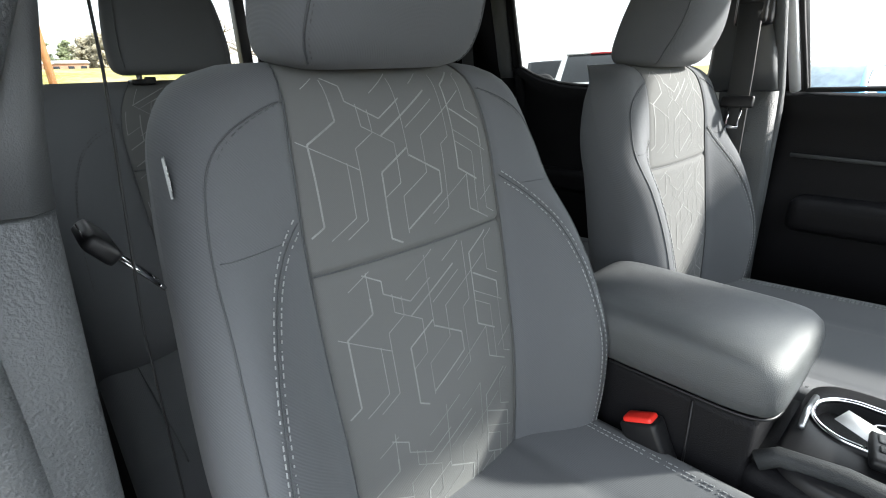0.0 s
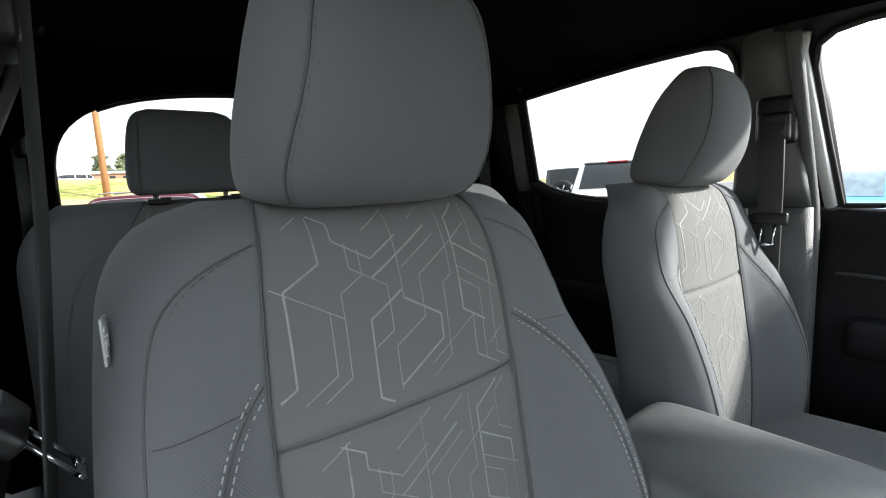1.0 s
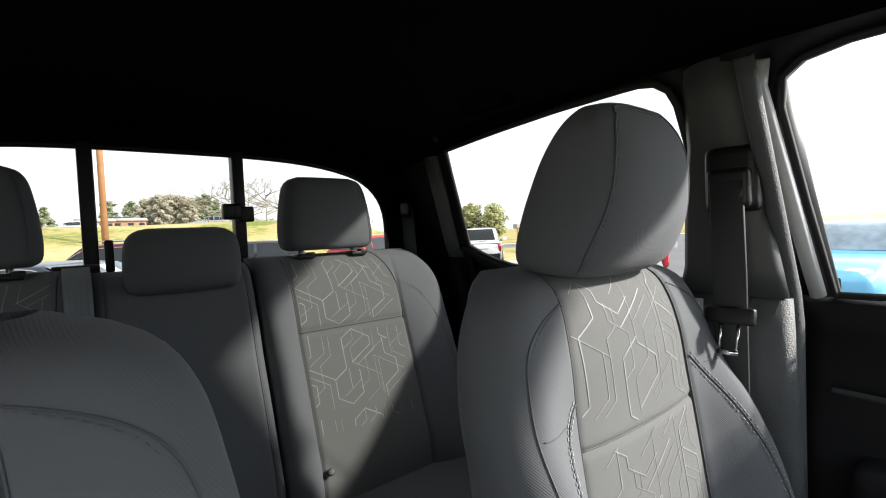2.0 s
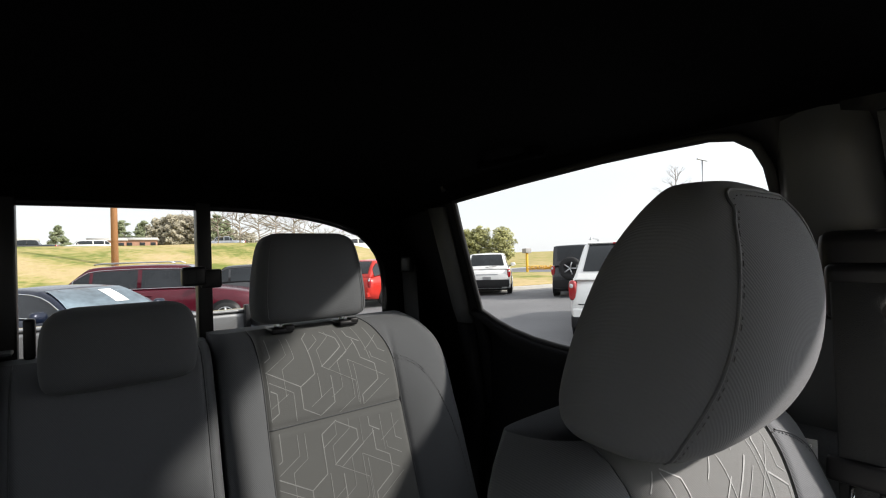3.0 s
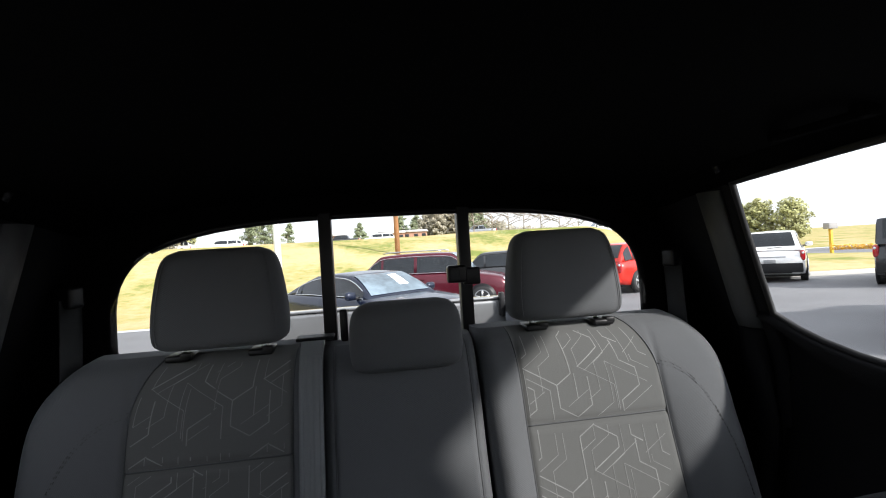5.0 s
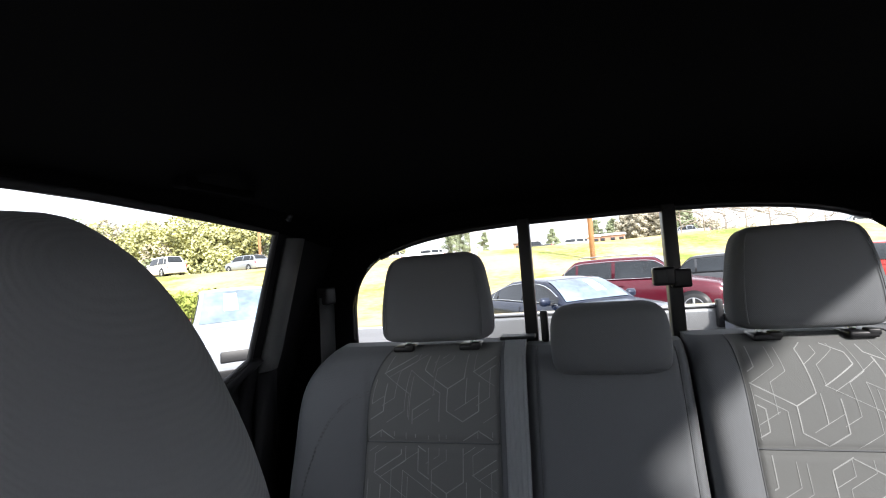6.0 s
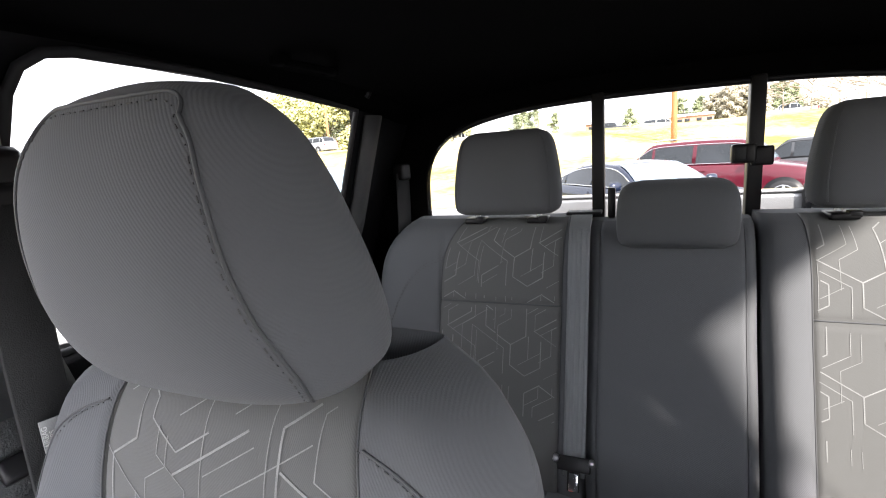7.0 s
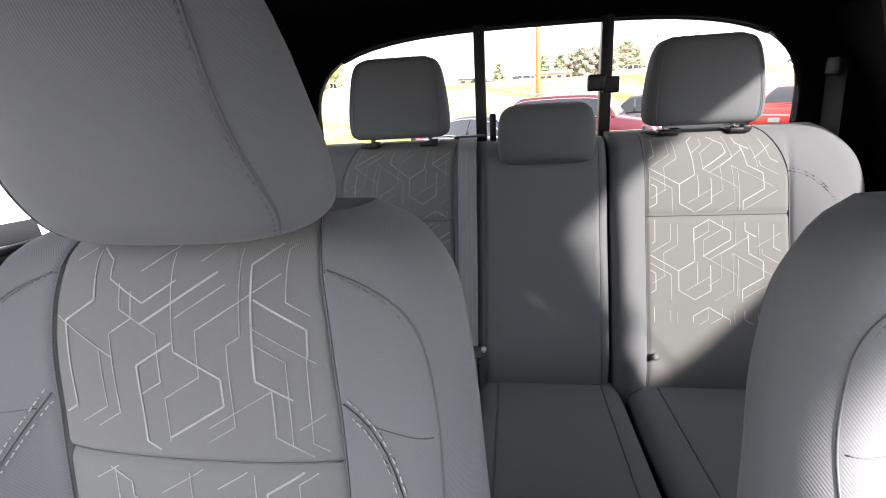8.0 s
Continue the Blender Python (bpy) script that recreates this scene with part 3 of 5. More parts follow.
def back_point(x, z, seams=True, inner=INNER):
    """Front skin of a front seat's backrest at offset x from its middle."""
    w, pc, yc, bol = smooth_table(BACK, z)
    ax = min(abs(x), w)
    y = yc
    if ax > pc:
        k = (ax - pc) / max(w - pc, 1e-4)
        bol *= 1.2 if x * inner[0] > 0 else 1.05
        y -= bol * math.sin(min(1, k * 1.25) * math.pi / 2) ** 1.5
    r = 0.045
    if ax > w - r:
        y += r * 1.3 * (1 - math.sqrt(max(0, 1 - ((ax - (w - r)) / r) ** 2)))
    if seams:
        y += 0.003 * math.exp(-((ax - pc) / 0.003) ** 2)
        if ax < pc:
            y += 0.005 * math.exp(-((z - 1.139) / 0.004) ** 2) + 0.004 * (ax / pc) ** 4 - 0.006 * (1 - (ax / pc) ** 2)
    return Vector((math.copysign(ax, x), y, z))


# headrest: height, half-width, y of the front and of the back
HEAD = [(1.328, 0.087, 0.029, 0.121), (1.335, 0.112, 0.015, 0.134), (1.354, 0.122, -0.004, 0.14), (1.393, 0.123, -0.023, 0.131), (1.436, 0.117, -0.031, 0.116),
        (1.479, 0.110, -0.029, 0.094), (1.511, 0.101, -0.018, 0.068), (1.533, 0.075, -0.005, 0.053), (1.54, 0.052, 0.003, 0.05), (1.544, 0.022, 0.014, 0.044)]


def head_point(x, z):
    hw, yf, yb = smooth_table(HEAD, z)
    k = min(1.0, abs(x) / hw)
    hd = (yb - yf) / 2
    y = (yf + yb) / 2 - hd * (1 - k**2.9) ** (1 / 2.9)
    return Vector((x, y, z + 0.07 * (y - 0.05)))


def bm_headrest():
    zs = spaced(HEAD[0][0], HEAD[-1][0], 34)
    rings = []
    for z in zs:
        hw, yf, yb = smooth_table(HEAD, z)
        rings.append([Vector((p.x, p.y, z + 0.07 * (p.y - 0.05))) for p in super_ring(z, 0, (yf + yb) / 2, hw, (yb - yf) / 2, 2.9, 72)])
    return loft(rings)


def front_seat(name, at, label, tag_side):
    seat = thing(name, label, "car seat", at, group="front seats")
    INNER[0] = -tag_side
    zs = spaced(0.70, 1.337, 66, False)
    # shell behind and round the sides
    rings = []
    for z in zs:
        w, pc, yc, bol = smooth_table(BACK, z)
        ya, ye = back_point(-w, z, False).y, back_point(w, z, False).y
        yb = max(max(ya, ye) + 0.012, yc + 0.115 - 0.075 * max(0, (z - 1.2) / 0.137) ** 2)
        n = 18
        ring = [Vector((-w, ya, z))]
        for i in range(1, n):
            c, q = math.cos(math.pi * i / n), math.sin(math.pi * i / n)
            y0 = ya + (ye - ya) * i / n
            ring.append(Vector((-w * math.copysign(abs(c) ** 0.5, c), y0 + (yb - y0) * q**0.5, z)))
        ring.append(Vector((w, ye, z)))
        rings.append(ring)
    part("back_shell", loft(rings, cap=False, closed=False), "seat", seat, front=(0, 1, 0))
    zt, zm, zb = 1.337, 1.139, 0.70
    part("centre_panel_upper", grid(lambda u, v: back_point(u * smooth_table(BACK, v)[1], v), spaced(-1, 1, 30), spaced(zm, zt, 30)), "panel", seat, "grey patterned cloth panel", front=(0, -1, 0))
    part("centre_panel_lower", grid(lambda u, v: back_point(u * smooth_table(BACK, v)[1], v), spaced(-1, 1, 30), spaced(zb, zm, 40)), "panel", seat, "grey patterned cloth panel", front=(0, -1, 0))
    for s in (-1, 1):
        def wing(u, v):
            w, pc = smooth_table(BACK, v)[:2]
            return back_point(s * (pc + (w - pc) * u), v)
        part("bolster", grid(wing, spaced(0, 1, 22), spaced(zb, zt, 70, False)), "seat", seat, front=(0, -1, 0))
        edge = [back_point(s * smooth_table(BACK, z)[1], z) + Vector((0, -0.0005, 0)) for z in spaced(zb, zt, 60, False)]
        part("panel_piping", tube(edge, 0.0009, 6), "piping", seat)
        # double seam running from the panel down the bolster's crest
        rate = 0.04 if s == INNER[0] else 0.07
        for off in (-0.004, 0.0, 0.004):
            line = []
            for i in range(60):
                z = 1.196 - 0.44 * i / 59
                w, pc = smooth_table(BACK, z)[:2]
                k = 1 - math.exp(-((1.196 - z) / rate))
                line.append(back_point(s * (pc + 0.004 + (w - 0.035 - pc) * k * 0.92 + off), z + off * (1 - k)) + Vector((0, -0.001, 0)))
            if off:
                stitches("double_stitch", line, seat)
            else:
                part("stitched_crease", tube(line, 0.0008, 5), "piping", seat)
        across = [back_point(s * q, 1.186 - 0.004 * math.sin(9 * q)) + Vector((0, -0.0002, 0)) for q in spaced(0.152, 0.214, 16, False)]
        part("wing_seam", tube(across, 0.0006, 5), "piping", seat)
        fold = []
        for i in range(70):
            z = 1.302 - 0.54 * (i / 69) ** 1.6
            w, pc = smooth_table(BACK, z)[:2]
            k = 1 - math.exp(-((1.303 - z) / 0.02))
            fold.append(back_point(s * (pc + 0.002 + (w - 0.026 - pc) * k), z))
        part("side_piping", tube([q + Vector((0, -0.0002, 0)) for q in fold], 0.001, 6), "piping", seat)
        stitches("side_stitch", [q + Vector((-s * 0.006, -0.0008, 0)) for q in fold], seat, 0.0006, 0.005, 0.003, "piping")
    crease = [back_point(u * 0.13, zm) + Vector((0, -0.0005, 0)) for u in spaced(-1, 1, 30, False)]
    part("cross_seam", tube(crease, 0.001, 6), "piping", seat)

    def on_skin(x, z):
        return back_point(x, z) + Vector((0, -0.0006, 0))
    woven_pattern("woven_pattern", on_skin, seat, "pattern", [(zm, 0.0, -1, 1)], 0.126, zm + 0.006, 1.322)
    woven_pattern("woven_pattern", on_skin, seat, "pattern", [(zm - 0.194, 0.0, -1, 1), (zm - 0.388, 0.0, -1, 1)], 0.128, 0.72, zm - 0.003)
    # headrest with its seams
    rest = part("headrest", bm_headrest(), "seat", seat)
    edge = [(1.334, 0.094), (1.345, 0.101), (1.36, 0.104), (1.385, 0.102), (1.41, 0.097), (1.44, 0.091), (1.466, 0.087), (1.485, 0.083), (1.507, 0.076), (1.52, 0.066)]
    half = [(smooth_table(edge, z)[0], z) for z in spaced(1.334, 1.52, 36, False)]
    half += [(0.046 + 0.02 * math.cos(a), 1.52 + 0.0145 * math.sin(a)) for a in spaced(0.1, math.pi / 2, 10, False)]
    half += [(x, 1.5345) for x in (0.035, 0.022, 0.01, 0.0)]
    seam = [head_point(x, z) for x, z in half] + [head_point(-x, z) for x, z in reversed(half[:-1])]
    part("seam_piping", tube([p + Vector((0, -0.0003, 0.0003)) for p in seam], 0.0014, 6), "piping", rest)
    inset = [head_point(x * 0.965, z - 0.004 * max(0, (z - 1.5) / 0.03)) for x, z in half]
    inset += [Vector((-p.x, p.y, p.z)) for p in reversed(inset[:-1])]
    stitches("seam_stitch", [p + Vector((0, -0.0004, 0.0002)) for p in inset], rest, 0.0005, 0.004, 0.003, material="seamthread")
    for s in (-1, 1):
        part("headrest_post", tube([(s * 0.07, 0.085, 1.26), (s * 0.07, 0.085, 1.345)], 0.007), "black", rest)
    # seat cushion
    def pad(u, v):
        y = 0.02 - 0.5 * v
        z = 0.80 + 0.03 * v + 0.035 * max(0, abs(u) - 0.5) / 0.5 - 0.11 * max(0, v - 0.85) / 0.15 * max(0, v - 0.85) / 0.15
        z -= 0.07 * max(0, abs(u) - 0.86) / 0.14 * max(0, abs(u) - 0.86) / 0.14
        z -= 0.006 * math.exp(-((abs(u) - 0.52) / 0.02) ** 2)
        return Vector((0.255 * u * (1 - 0.06 * v), y, z))
    cushion = part("seat_cushion", grid(pad, spaced(-1, 1, 44, False), spaced(0, 1, 40, False)), "seat", seat, front=(0, 0, 1))
    for s in (-1, 1):
        for o in (-0.012, 0.012):
            stitches("cushion_stitch", [pad(s * (0.82 + o), v) + Vector((0, 0, 0.001)) for v in spaced(0.05, 0.9, 40, False)], cushion)
    part("seat_base", box(-0.235, 0.235, -0.44, 0.06, 0.60, 0.78, 0.03, 3), "trimdark", seat)
    # sewn-in tag on the outer side
    z = 1.25
    w = smooth_table(BACK, z)[0]
    p = back_point(tag_side * (w - 0.012), z)
    tm = Matrix.Translation((tag_side * (w - 0.006), p.y + 0.004, z)) @ pose(0, 0, 0, 0, 0, tag_side * 14)
    tag = part("side_tag", moved(box(-0.0009, 0.0009, -0.012, 0.004, -0.016, 0.016, 0.0005), tm), "tag", seat, "small grey sewn-in fabric tag")
    for k, word in enumerate(("SRS", "AIRBAG")):
        cu = bpy.data.curves.new("lettering", "FONT")
        cu.body, cu.size, cu.align_x, cu.extrude = word, 0.0062, "CENTER", 0.0002
        tmp = bpy.data.objects.new("lettering", cu)
        me = bpy.data.meshes.new_from_object(tmp)
        bpy.data.objects.remove(tmp)
        me.materials.append(M["tagtext"])
        ob = new("lettering", me)
        ob.parent = tag
        ob.matrix_basis = tm @ Matrix.Translation((-tag_side * 0.0012, -0.0018 - 0.0052 * k, 0)) @ pose(0, 0, 0, 90, 0, -tag_side * 90) @ pose(0, 0, 0, 0, 0, 90)
    return seat


front_seat("front_seat", (-0.347, 0.019, 0), "grey cloth front seat with woven geometric panel, passenger side", -1)
front_seat("front_seat", (0.374, 0.036, -0.012), "grey cloth front seat with woven geometric panel, driver side", 1)

# rear bench: height, y of the front skin
BENCH = [(0.74, 0.695), (0.80, 0.687), (0.865, 0.694), (0.95, 0.722), (1.04, 0.752), (1.13, 0.783), (1.2, 0.803), (1.26, 0.822), (1.3, 0.84), (1.325, 0.86), (1.335, 0.888)]


def rear_section(parent, x0, x1, p0, p1, left_bol, right_bol, material, panel, tiles=True, seam=1.157, top=1.335, r0=0.03, r1=0.03, shoulder0=0.0, shoulder1=0.0):
    """A backrest from x0 to x1 with a middle panel p0..p1 and bolsters."""
    def pt(x, z):
        zz = min(z, 1.335)
        y = smooth_table(BENCH, zz)[0]
        cut0 = x0 + shoulder0 * max(0, (z - 1.18) / 0.155) ** 3
        cut1 = x1 - shoulder1 * max(0, (z - 1.18) / 0.155) ** 3
        x = cut0 + (x - x0) / (x1 - x0) * (cut1 - cut0)
        for edge, r in ((x - cut0, r0), (cut1 - x, r1)):
            if edge < r:
                y += r * (1 - math.sqrt(max(0, 1 - (1 - edge / r) ** 2)))
        if x < p0 and left_bol:
            y -= left_bol * math.sin(math.pi * min(1, (p0 - x) / (p0 - x0) * 0.9)) * min(1, max(0, (1.3 - z) / 0.2))
        if x > p1 and right_bol:
            y -= right_bol * math.sin(math.pi * min(1, (x - p1) / (x1 - p1) * 0.9)) * min(1, max(0, (1.3 - z) / 0.2))
        for e in (p0, p1):
            y += 0.004 * math.exp(-((x - e) / 0.004) ** 2)
        if p0 < x < p1 and seam:
            y += 0.005 * math.exp(-((z - seam) / 0.005) ** 2)
        return Vector((x, y, z + (top - 1.335) * (1 if z > 1.2 else max(0, (z - 1.0) / 0.2))))
    zs = spaced(0.74, 1.335, 70, False)
    k = int((p0 - x0) / 0.008) + 6
    part("side_bolster", grid(pt, spaced(x0, p0, k), zs), material, parent)
    k = int((x1 - p1) / 0.008) + 6
    part("side_bolster", grid(pt, spaced(p1, x1, k), zs), material, parent)
    part("centre_panel", grid(pt, spaced(p0, p1, 34), zs), panel, parent)
    # back and sides
    rings = []
    for z in zs:
        a, b = pt(x0, z), pt(x1, z)
        rings.append([a, Vector((a.x, 0.95, a.z)), Vector((b.x, 0.95, b.z)), b])
    part("back_shell", loft(rings, cap=False, closed=False), material, parent)
    top_face = grid(lambda u, v: pt(u, 1.335) + (Vector((0, (0.95 - pt(u, 1.335).y) * v, 0.0))), spaced(x0, x1, 20), [0, 0.5, 1])
    part("top_edge", top_face, material, parent)
    for e in (p0, p1):
        part("panel_piping", tube([pt(e, z) + Vector((0, -0.001, 0)) for z in zs], 0.0012, 6), "piping", parent)
    for edge, outer, bol in ((p0, x0, left_bol), (p1, x1, right_bol)):
        if bol > 0.025:
            for off in (0.0, 0.007):
                line = [pt(edge + (outer - edge) * (0.02 + 0.72 * math.sin(k * 1.45)), 1.245 + off - 0.03 * k - 0.26 * k**2.4) + Vector((0, -0.0008, 0)) for k in spaced(0, 1, 40, False)]
                stitches("bolster_stitch", line, parent, 0.0008, 0.005, 0.003, "seamthread")
    if seam:
        part("cross_seam", tube([pt(x, seam) + Vector((0, -0.001, 0)) for x in spaced(p0, p1, 24)], 0.0016, 6), "piping", parent)
    if tiles:
        mx, half = (p0 + p1) / 2, (p1 - p0) / 2 - 0.006

        def at(x, z):
            return pt(mx + x, z) + Vector((0, -0.0006, 0))
        steps = [(0.0, 0.0, -1, 1), (-0.182, -0.004, -1, 1), (-0.364, -0.008, -1, 1)] if x0 > 0 else [(0.032 - 0.182 * k, q, a, b) for k in (-1, 0, 1, 2) for q, a, b in ((-0.093, -1, 0.0), (0.108, 0.0, 1))]
        woven_pattern("woven_pattern", at, parent, "pattern", [(seam + d, *more) for d, *more in steps], half, seam + 0.004, 1.322, 0.0016, True)
        woven_pattern("woven_pattern", at, parent, "pattern", [(seam + d, *more) for d, *more in steps], half, 0.93, seam - 0.004, 0.0016, True)
    return pt


def rear_headrest(parent, cx, z0=1.347, z1=1.532, hw=0.122, cy=0.885, hd=0.052):
    h = z1 - z0
    lv = [(z0, hw * 0.85, hd * 0.7), (z0 + 0.006, hw * 0.95, hd * 0.88), (z0 + 0.02, hw, hd), (z0 + 0.35 * h, hw * 1.0, hd * 1.02), (z0 + 0.7 * h, hw * 0.93, hd * 0.9), (z0 + 0.88 * h, hw * 0.86, hd * 0.76), (z0 + 0.96 * h, hw * 0.76, hd * 0.6), (z1, hw * 0.6, hd * 0.36)]
    rings = [super_ring(z, cx, cy + 0.012 * (z - z0) / h, w, d, 3.6, 56) for z in spaced(z0, z1, 24) for w, d in (smooth_table(lv, z),)]
    rest = part("headrest", loft(rings), "seat", parent)
    for s in (-1, 1):
        part("seam_piping", tube([(cx + s * (smooth_table(lv, z)[0] * 0.86), cy + 0.012 * (z - z0) / h - smooth_table(lv, z)[1] * 0.86, z) for z in spaced(z0 + 0.012, z1 - 0.012, 20)], 0.001, 6), "seat", rest)
    for s in (-1, 1):
        part("headrest_post", tube([(cx + s * 0.073, cy + 0.005, 1.30), (cx + s * 0.073, cy + 0.005, z0 + 0.02)], 0.006), "silver", rest)
        part("post_guide", join(box(cx + s * 0.073 - 0.022, cx + s * 0.073 + 0.022, cy - 0.034, cy + 0.02, 1.326, 1.338, 0.004), box(cx + s * 0.073 + 0.004, cx + s * 0.073 + 0.024, cy - 0.034, cy - 0.014, 1.33, 1.342, 0.003)), "black", rest, "black plastic guide sleeve")


bench_wide = thing("bench_seat", "wide grey cloth rear backrest with patterned panel and folded centre section", "car seat", group="rear bench")
rear_section(bench_wide, -0.665, -0.165, -0.49, -0.212, 0.03, 0.0, "seat", "panel", shoulder0=0.075, r0=0.045)
rear_section(bench_wide, -0.16, 0.142, -0.138, 0.122, 0.0, 0.0, "seat", "seat", tiles=False, seam=0, top=1.325)
rear_headrest(bench_wide, -0.345)
mid = [(1.278, 0.088, 0.02), (1.286, 0.102, 0.035), (1.306, 0.108, 0.046), (1.345, 0.109, 0.048), (1.38, 0.105, 0.044), (1.397, 0.097, 0.036), (1.407, 0.083, 0.024), (1.411, 0.065, 0.01)]
pad_rest = part("centre_headrest", loft([super_ring(z, 0.003, 0.845, w, d, 3.4, 52) for z in spaced(1.278, 1.411, 20) for w, d in (smooth_table(mid, z),)]), "seat", bench_wide)
bench_narrow = thing("bench_seat", "narrow grey cloth rear backrest with patterned panel, partly sunlit", "car seat", group="rear bench")
rear_section(bench_narrow, 0.148, 0.67, 0.22, 0.512, 0.02, 0.03, "seat", "panel", shoulder1=0.075, r1=0.045)
rear_headrest(bench_narrow, 0.345)


def rear_cushion(x0, x1, label):
    seat = thing("rear_seat_cushion", label, "car seat", group="rear bench")

    def top(u, v):
        x = x0 + (x1 - x0) * u
        y = 0.735 - 0.5 * v
        z = 0.785 + 0.035 * v - 0.1 * max(0, (v - 0.86) / 0.14) ** 2
        e = min(u, 1 - u) * (x1 - x0)
        z -= 0.035 * (1 - math.sqrt(max(0, 1 - max(0, 1 - e / 0.035) ** 2)))
        z -= 0.03 * max(0, 1 - v / 0.06) ** 2
        return Vector((x, y, z))
    part("cushion_top", grid(top, spaced(0, 1, 30), spaced(0, 1, 34)), "seat", seat)
    part("cushion_body", box(x0 + 0.006, x1 - 0.006, 0.25, 0.72, 0.61, 0.745, 0.02, 2), "seat", seat)
    for s in (0.14, 0.86):
        part("cushion_seam", tube([top(s, v) + Vector((0, 0, 0.0005)) for v in spaced(0.08, 0.9, 24)], 0.0016, 6), "piping", seat)


rear_cushion(-0.66, -0.165, "grey cloth rear seat cushion, passenger side")
rear_cushion(-0.155, 0.165, "grey cloth centre rear seat cushion")
rear_cushion(0.175, 0.66, "grey cloth rear seat cushion, driver side")

# ---- console, belts and small fittings ----
def build_console():
    con = thing("centre_console", "dark centre console with padded armrest lid and cup holders", "console")
    part("console_body", box(-0.1, 0.1, -0.275, 0.02, 0.60, 0.92, 0.012, 2), "trimdark", con)
    lid = [super_ring(z, 0, -0.14, w, d, 7, 56) for z, w, d in ((0.925, 0.1, 0.146), (0.93, 0.106, 0.153), (0.95, 0.109, 0.157), (0.974, 0.109, 0.157), (0.988, 0.106, 0.154), (0.998, 0.098, 0.146), (1.003, 0.084, 0.13), (1.006, 0.05, 0.09))]
    part("armrest_lid", loft(lid), "vinyl", con, "padded black vinyl armrest lid")
    for s in (-1, 1):
        part("side_seam", tube([(s * 0.1005, -0.205, 0.915), (s * 0.1007, -0.205, 0.8), (s * 0.1005, -0.215, 0.7)], 0.0016, 5), "black", con)
    part("lid_seam", tube(super_ring(0.9225, 0, -0.14, 0.102, 0.15, 7, 48), 0.0022, 5), "black", con)
    part("console_tray", box(-0.1, 0.1, -0.75, -0.265, 0.60, 0.855, 0.02, 3), "trimdark", con)
    # cup well: a long rounded slot with a bright rim beside the hand rail
    def slot(grow, z, n=48):
        out = []
        for i in range(n):
            a = 2 * math.pi * i / n
            out.append(Vector((0.06 + (0.045 + grow) * math.cos(a), -0.43 + (0.075 if math.sin(a) > 0 else -0.075) + (0.045 + grow) * math.sin(a), z)))
        return out

    def outer(z, inset=0.0, n=48):
        out = []
        for i in range(n):
            a = 2 * math.pi * i / n
            c, q = math.cos(a), math.sin(a)
            out.append(Vector((0.03 + (0.125 - inset) * math.copysign(abs(c) ** 0.3, c), -0.47 + (0.18 - inset) * math.copysign(abs(q) ** 0.3, q), z)))
        return out
    plate = part("cup_plate", loft([outer(0.845), outer(0.862), outer(0.868, 0.006), slot(0.004, 0.869)], cap=False), "black", con, "glossy black cup holder surround")
    part("cup_well", loft([slot(0.004, 0.869), slot(0.0, 0.864), slot(-0.003, 0.80), slot(-0.02, 0.797), slot(-0.044, 0.797)], cap=False), "trimdark", plate)
    rim = slot(0.005, 0.871)
    part("bright_rim", tube(rim + [rim[0]], 0.004, 8), "chrome", plate, "bright chrome rim")
    part("cup_divider", box(0.022, 0.098, -0.452, -0.44, 0.80, 0.85, 0.004), "black", plate)
    part("hand_rail", tube([(-0.085, -0.28, 0.86), (-0.075, -0.3, 0.872), (-0.062, -0.36, 0.874), (-0.06, -0.6, 0.868)], 0.012, 10), "trim", plate, "satin grey side rail")
    part("end_bar", tube([(0.0, -0.304, 0.873), (0.04, -0.302, 0.876), (0.085, -0.303, 0.873)], 0.004, 8), "silver", plate)

build_console()
fob = thing("key_fob", "black car key fob with paper tag on the cup holder", "car key", (0.004, -0.388, 0.876), 100)
fob_body = part("fob_body", box(-0.02, 0.02, -0.037, 0.034, 0, 0.015, 0.007, 3), "black", fob)
part("fob_button", box(-0.012, 0.012, -0.022, -0.004, 0.0145, 0.0165, 0.002), "trimlight", fob_body)
part("fob_button", box(-0.012, 0.012, 0.002, 0.014, 0.0145, 0.0165, 0.002), "trim", fob_body)
part("key_ring", tube([(0.013 * math.cos(a), -0.044 + 0.013 * math.sin(a), 0.006) for a in spaced(0, 2 * math.pi, 24, False)], 0.0012, 6), "chrome", fob)
part("paper_tag", moved(box(-0.011, 0.011, -0.022, 0.022, -0.0006, 0.0006), Matrix.Translation((0.028, -0.03, 0.012)) @ pose(0, 0, 0, 0, 24, 50)), "paper", fob, "small white paper tag")


def buckle(x, y, z, lean, label):
    b = thing("belt_buckle", label, "seat belt buckle", (x, y, z), group="belt buckles")
    m = pose(0, 0, 0, lean, 0, 0)
    part("buckle_body", moved(box(-0.016, 0.016, -0.026, 0.026, -0.09, 0.0, 0.006), m), "black", b)
    part("release_button", moved(box(-0.0115, 0.0115, -0.021, 0.021, -0.006, 0.006, 0.004, 2), m), "red", b, "red release button")


buckle(-0.118, -0.15, 0.865, -25, "black belt buckle with red button beside the front seat")
buckle(0.118, -0.15, 0.865, -25, "black belt buckle with red button beside the driver seat")
buckle(-0.19, 0.62, 0.815, -30, "black belt buckle with red button on the rear cushion")


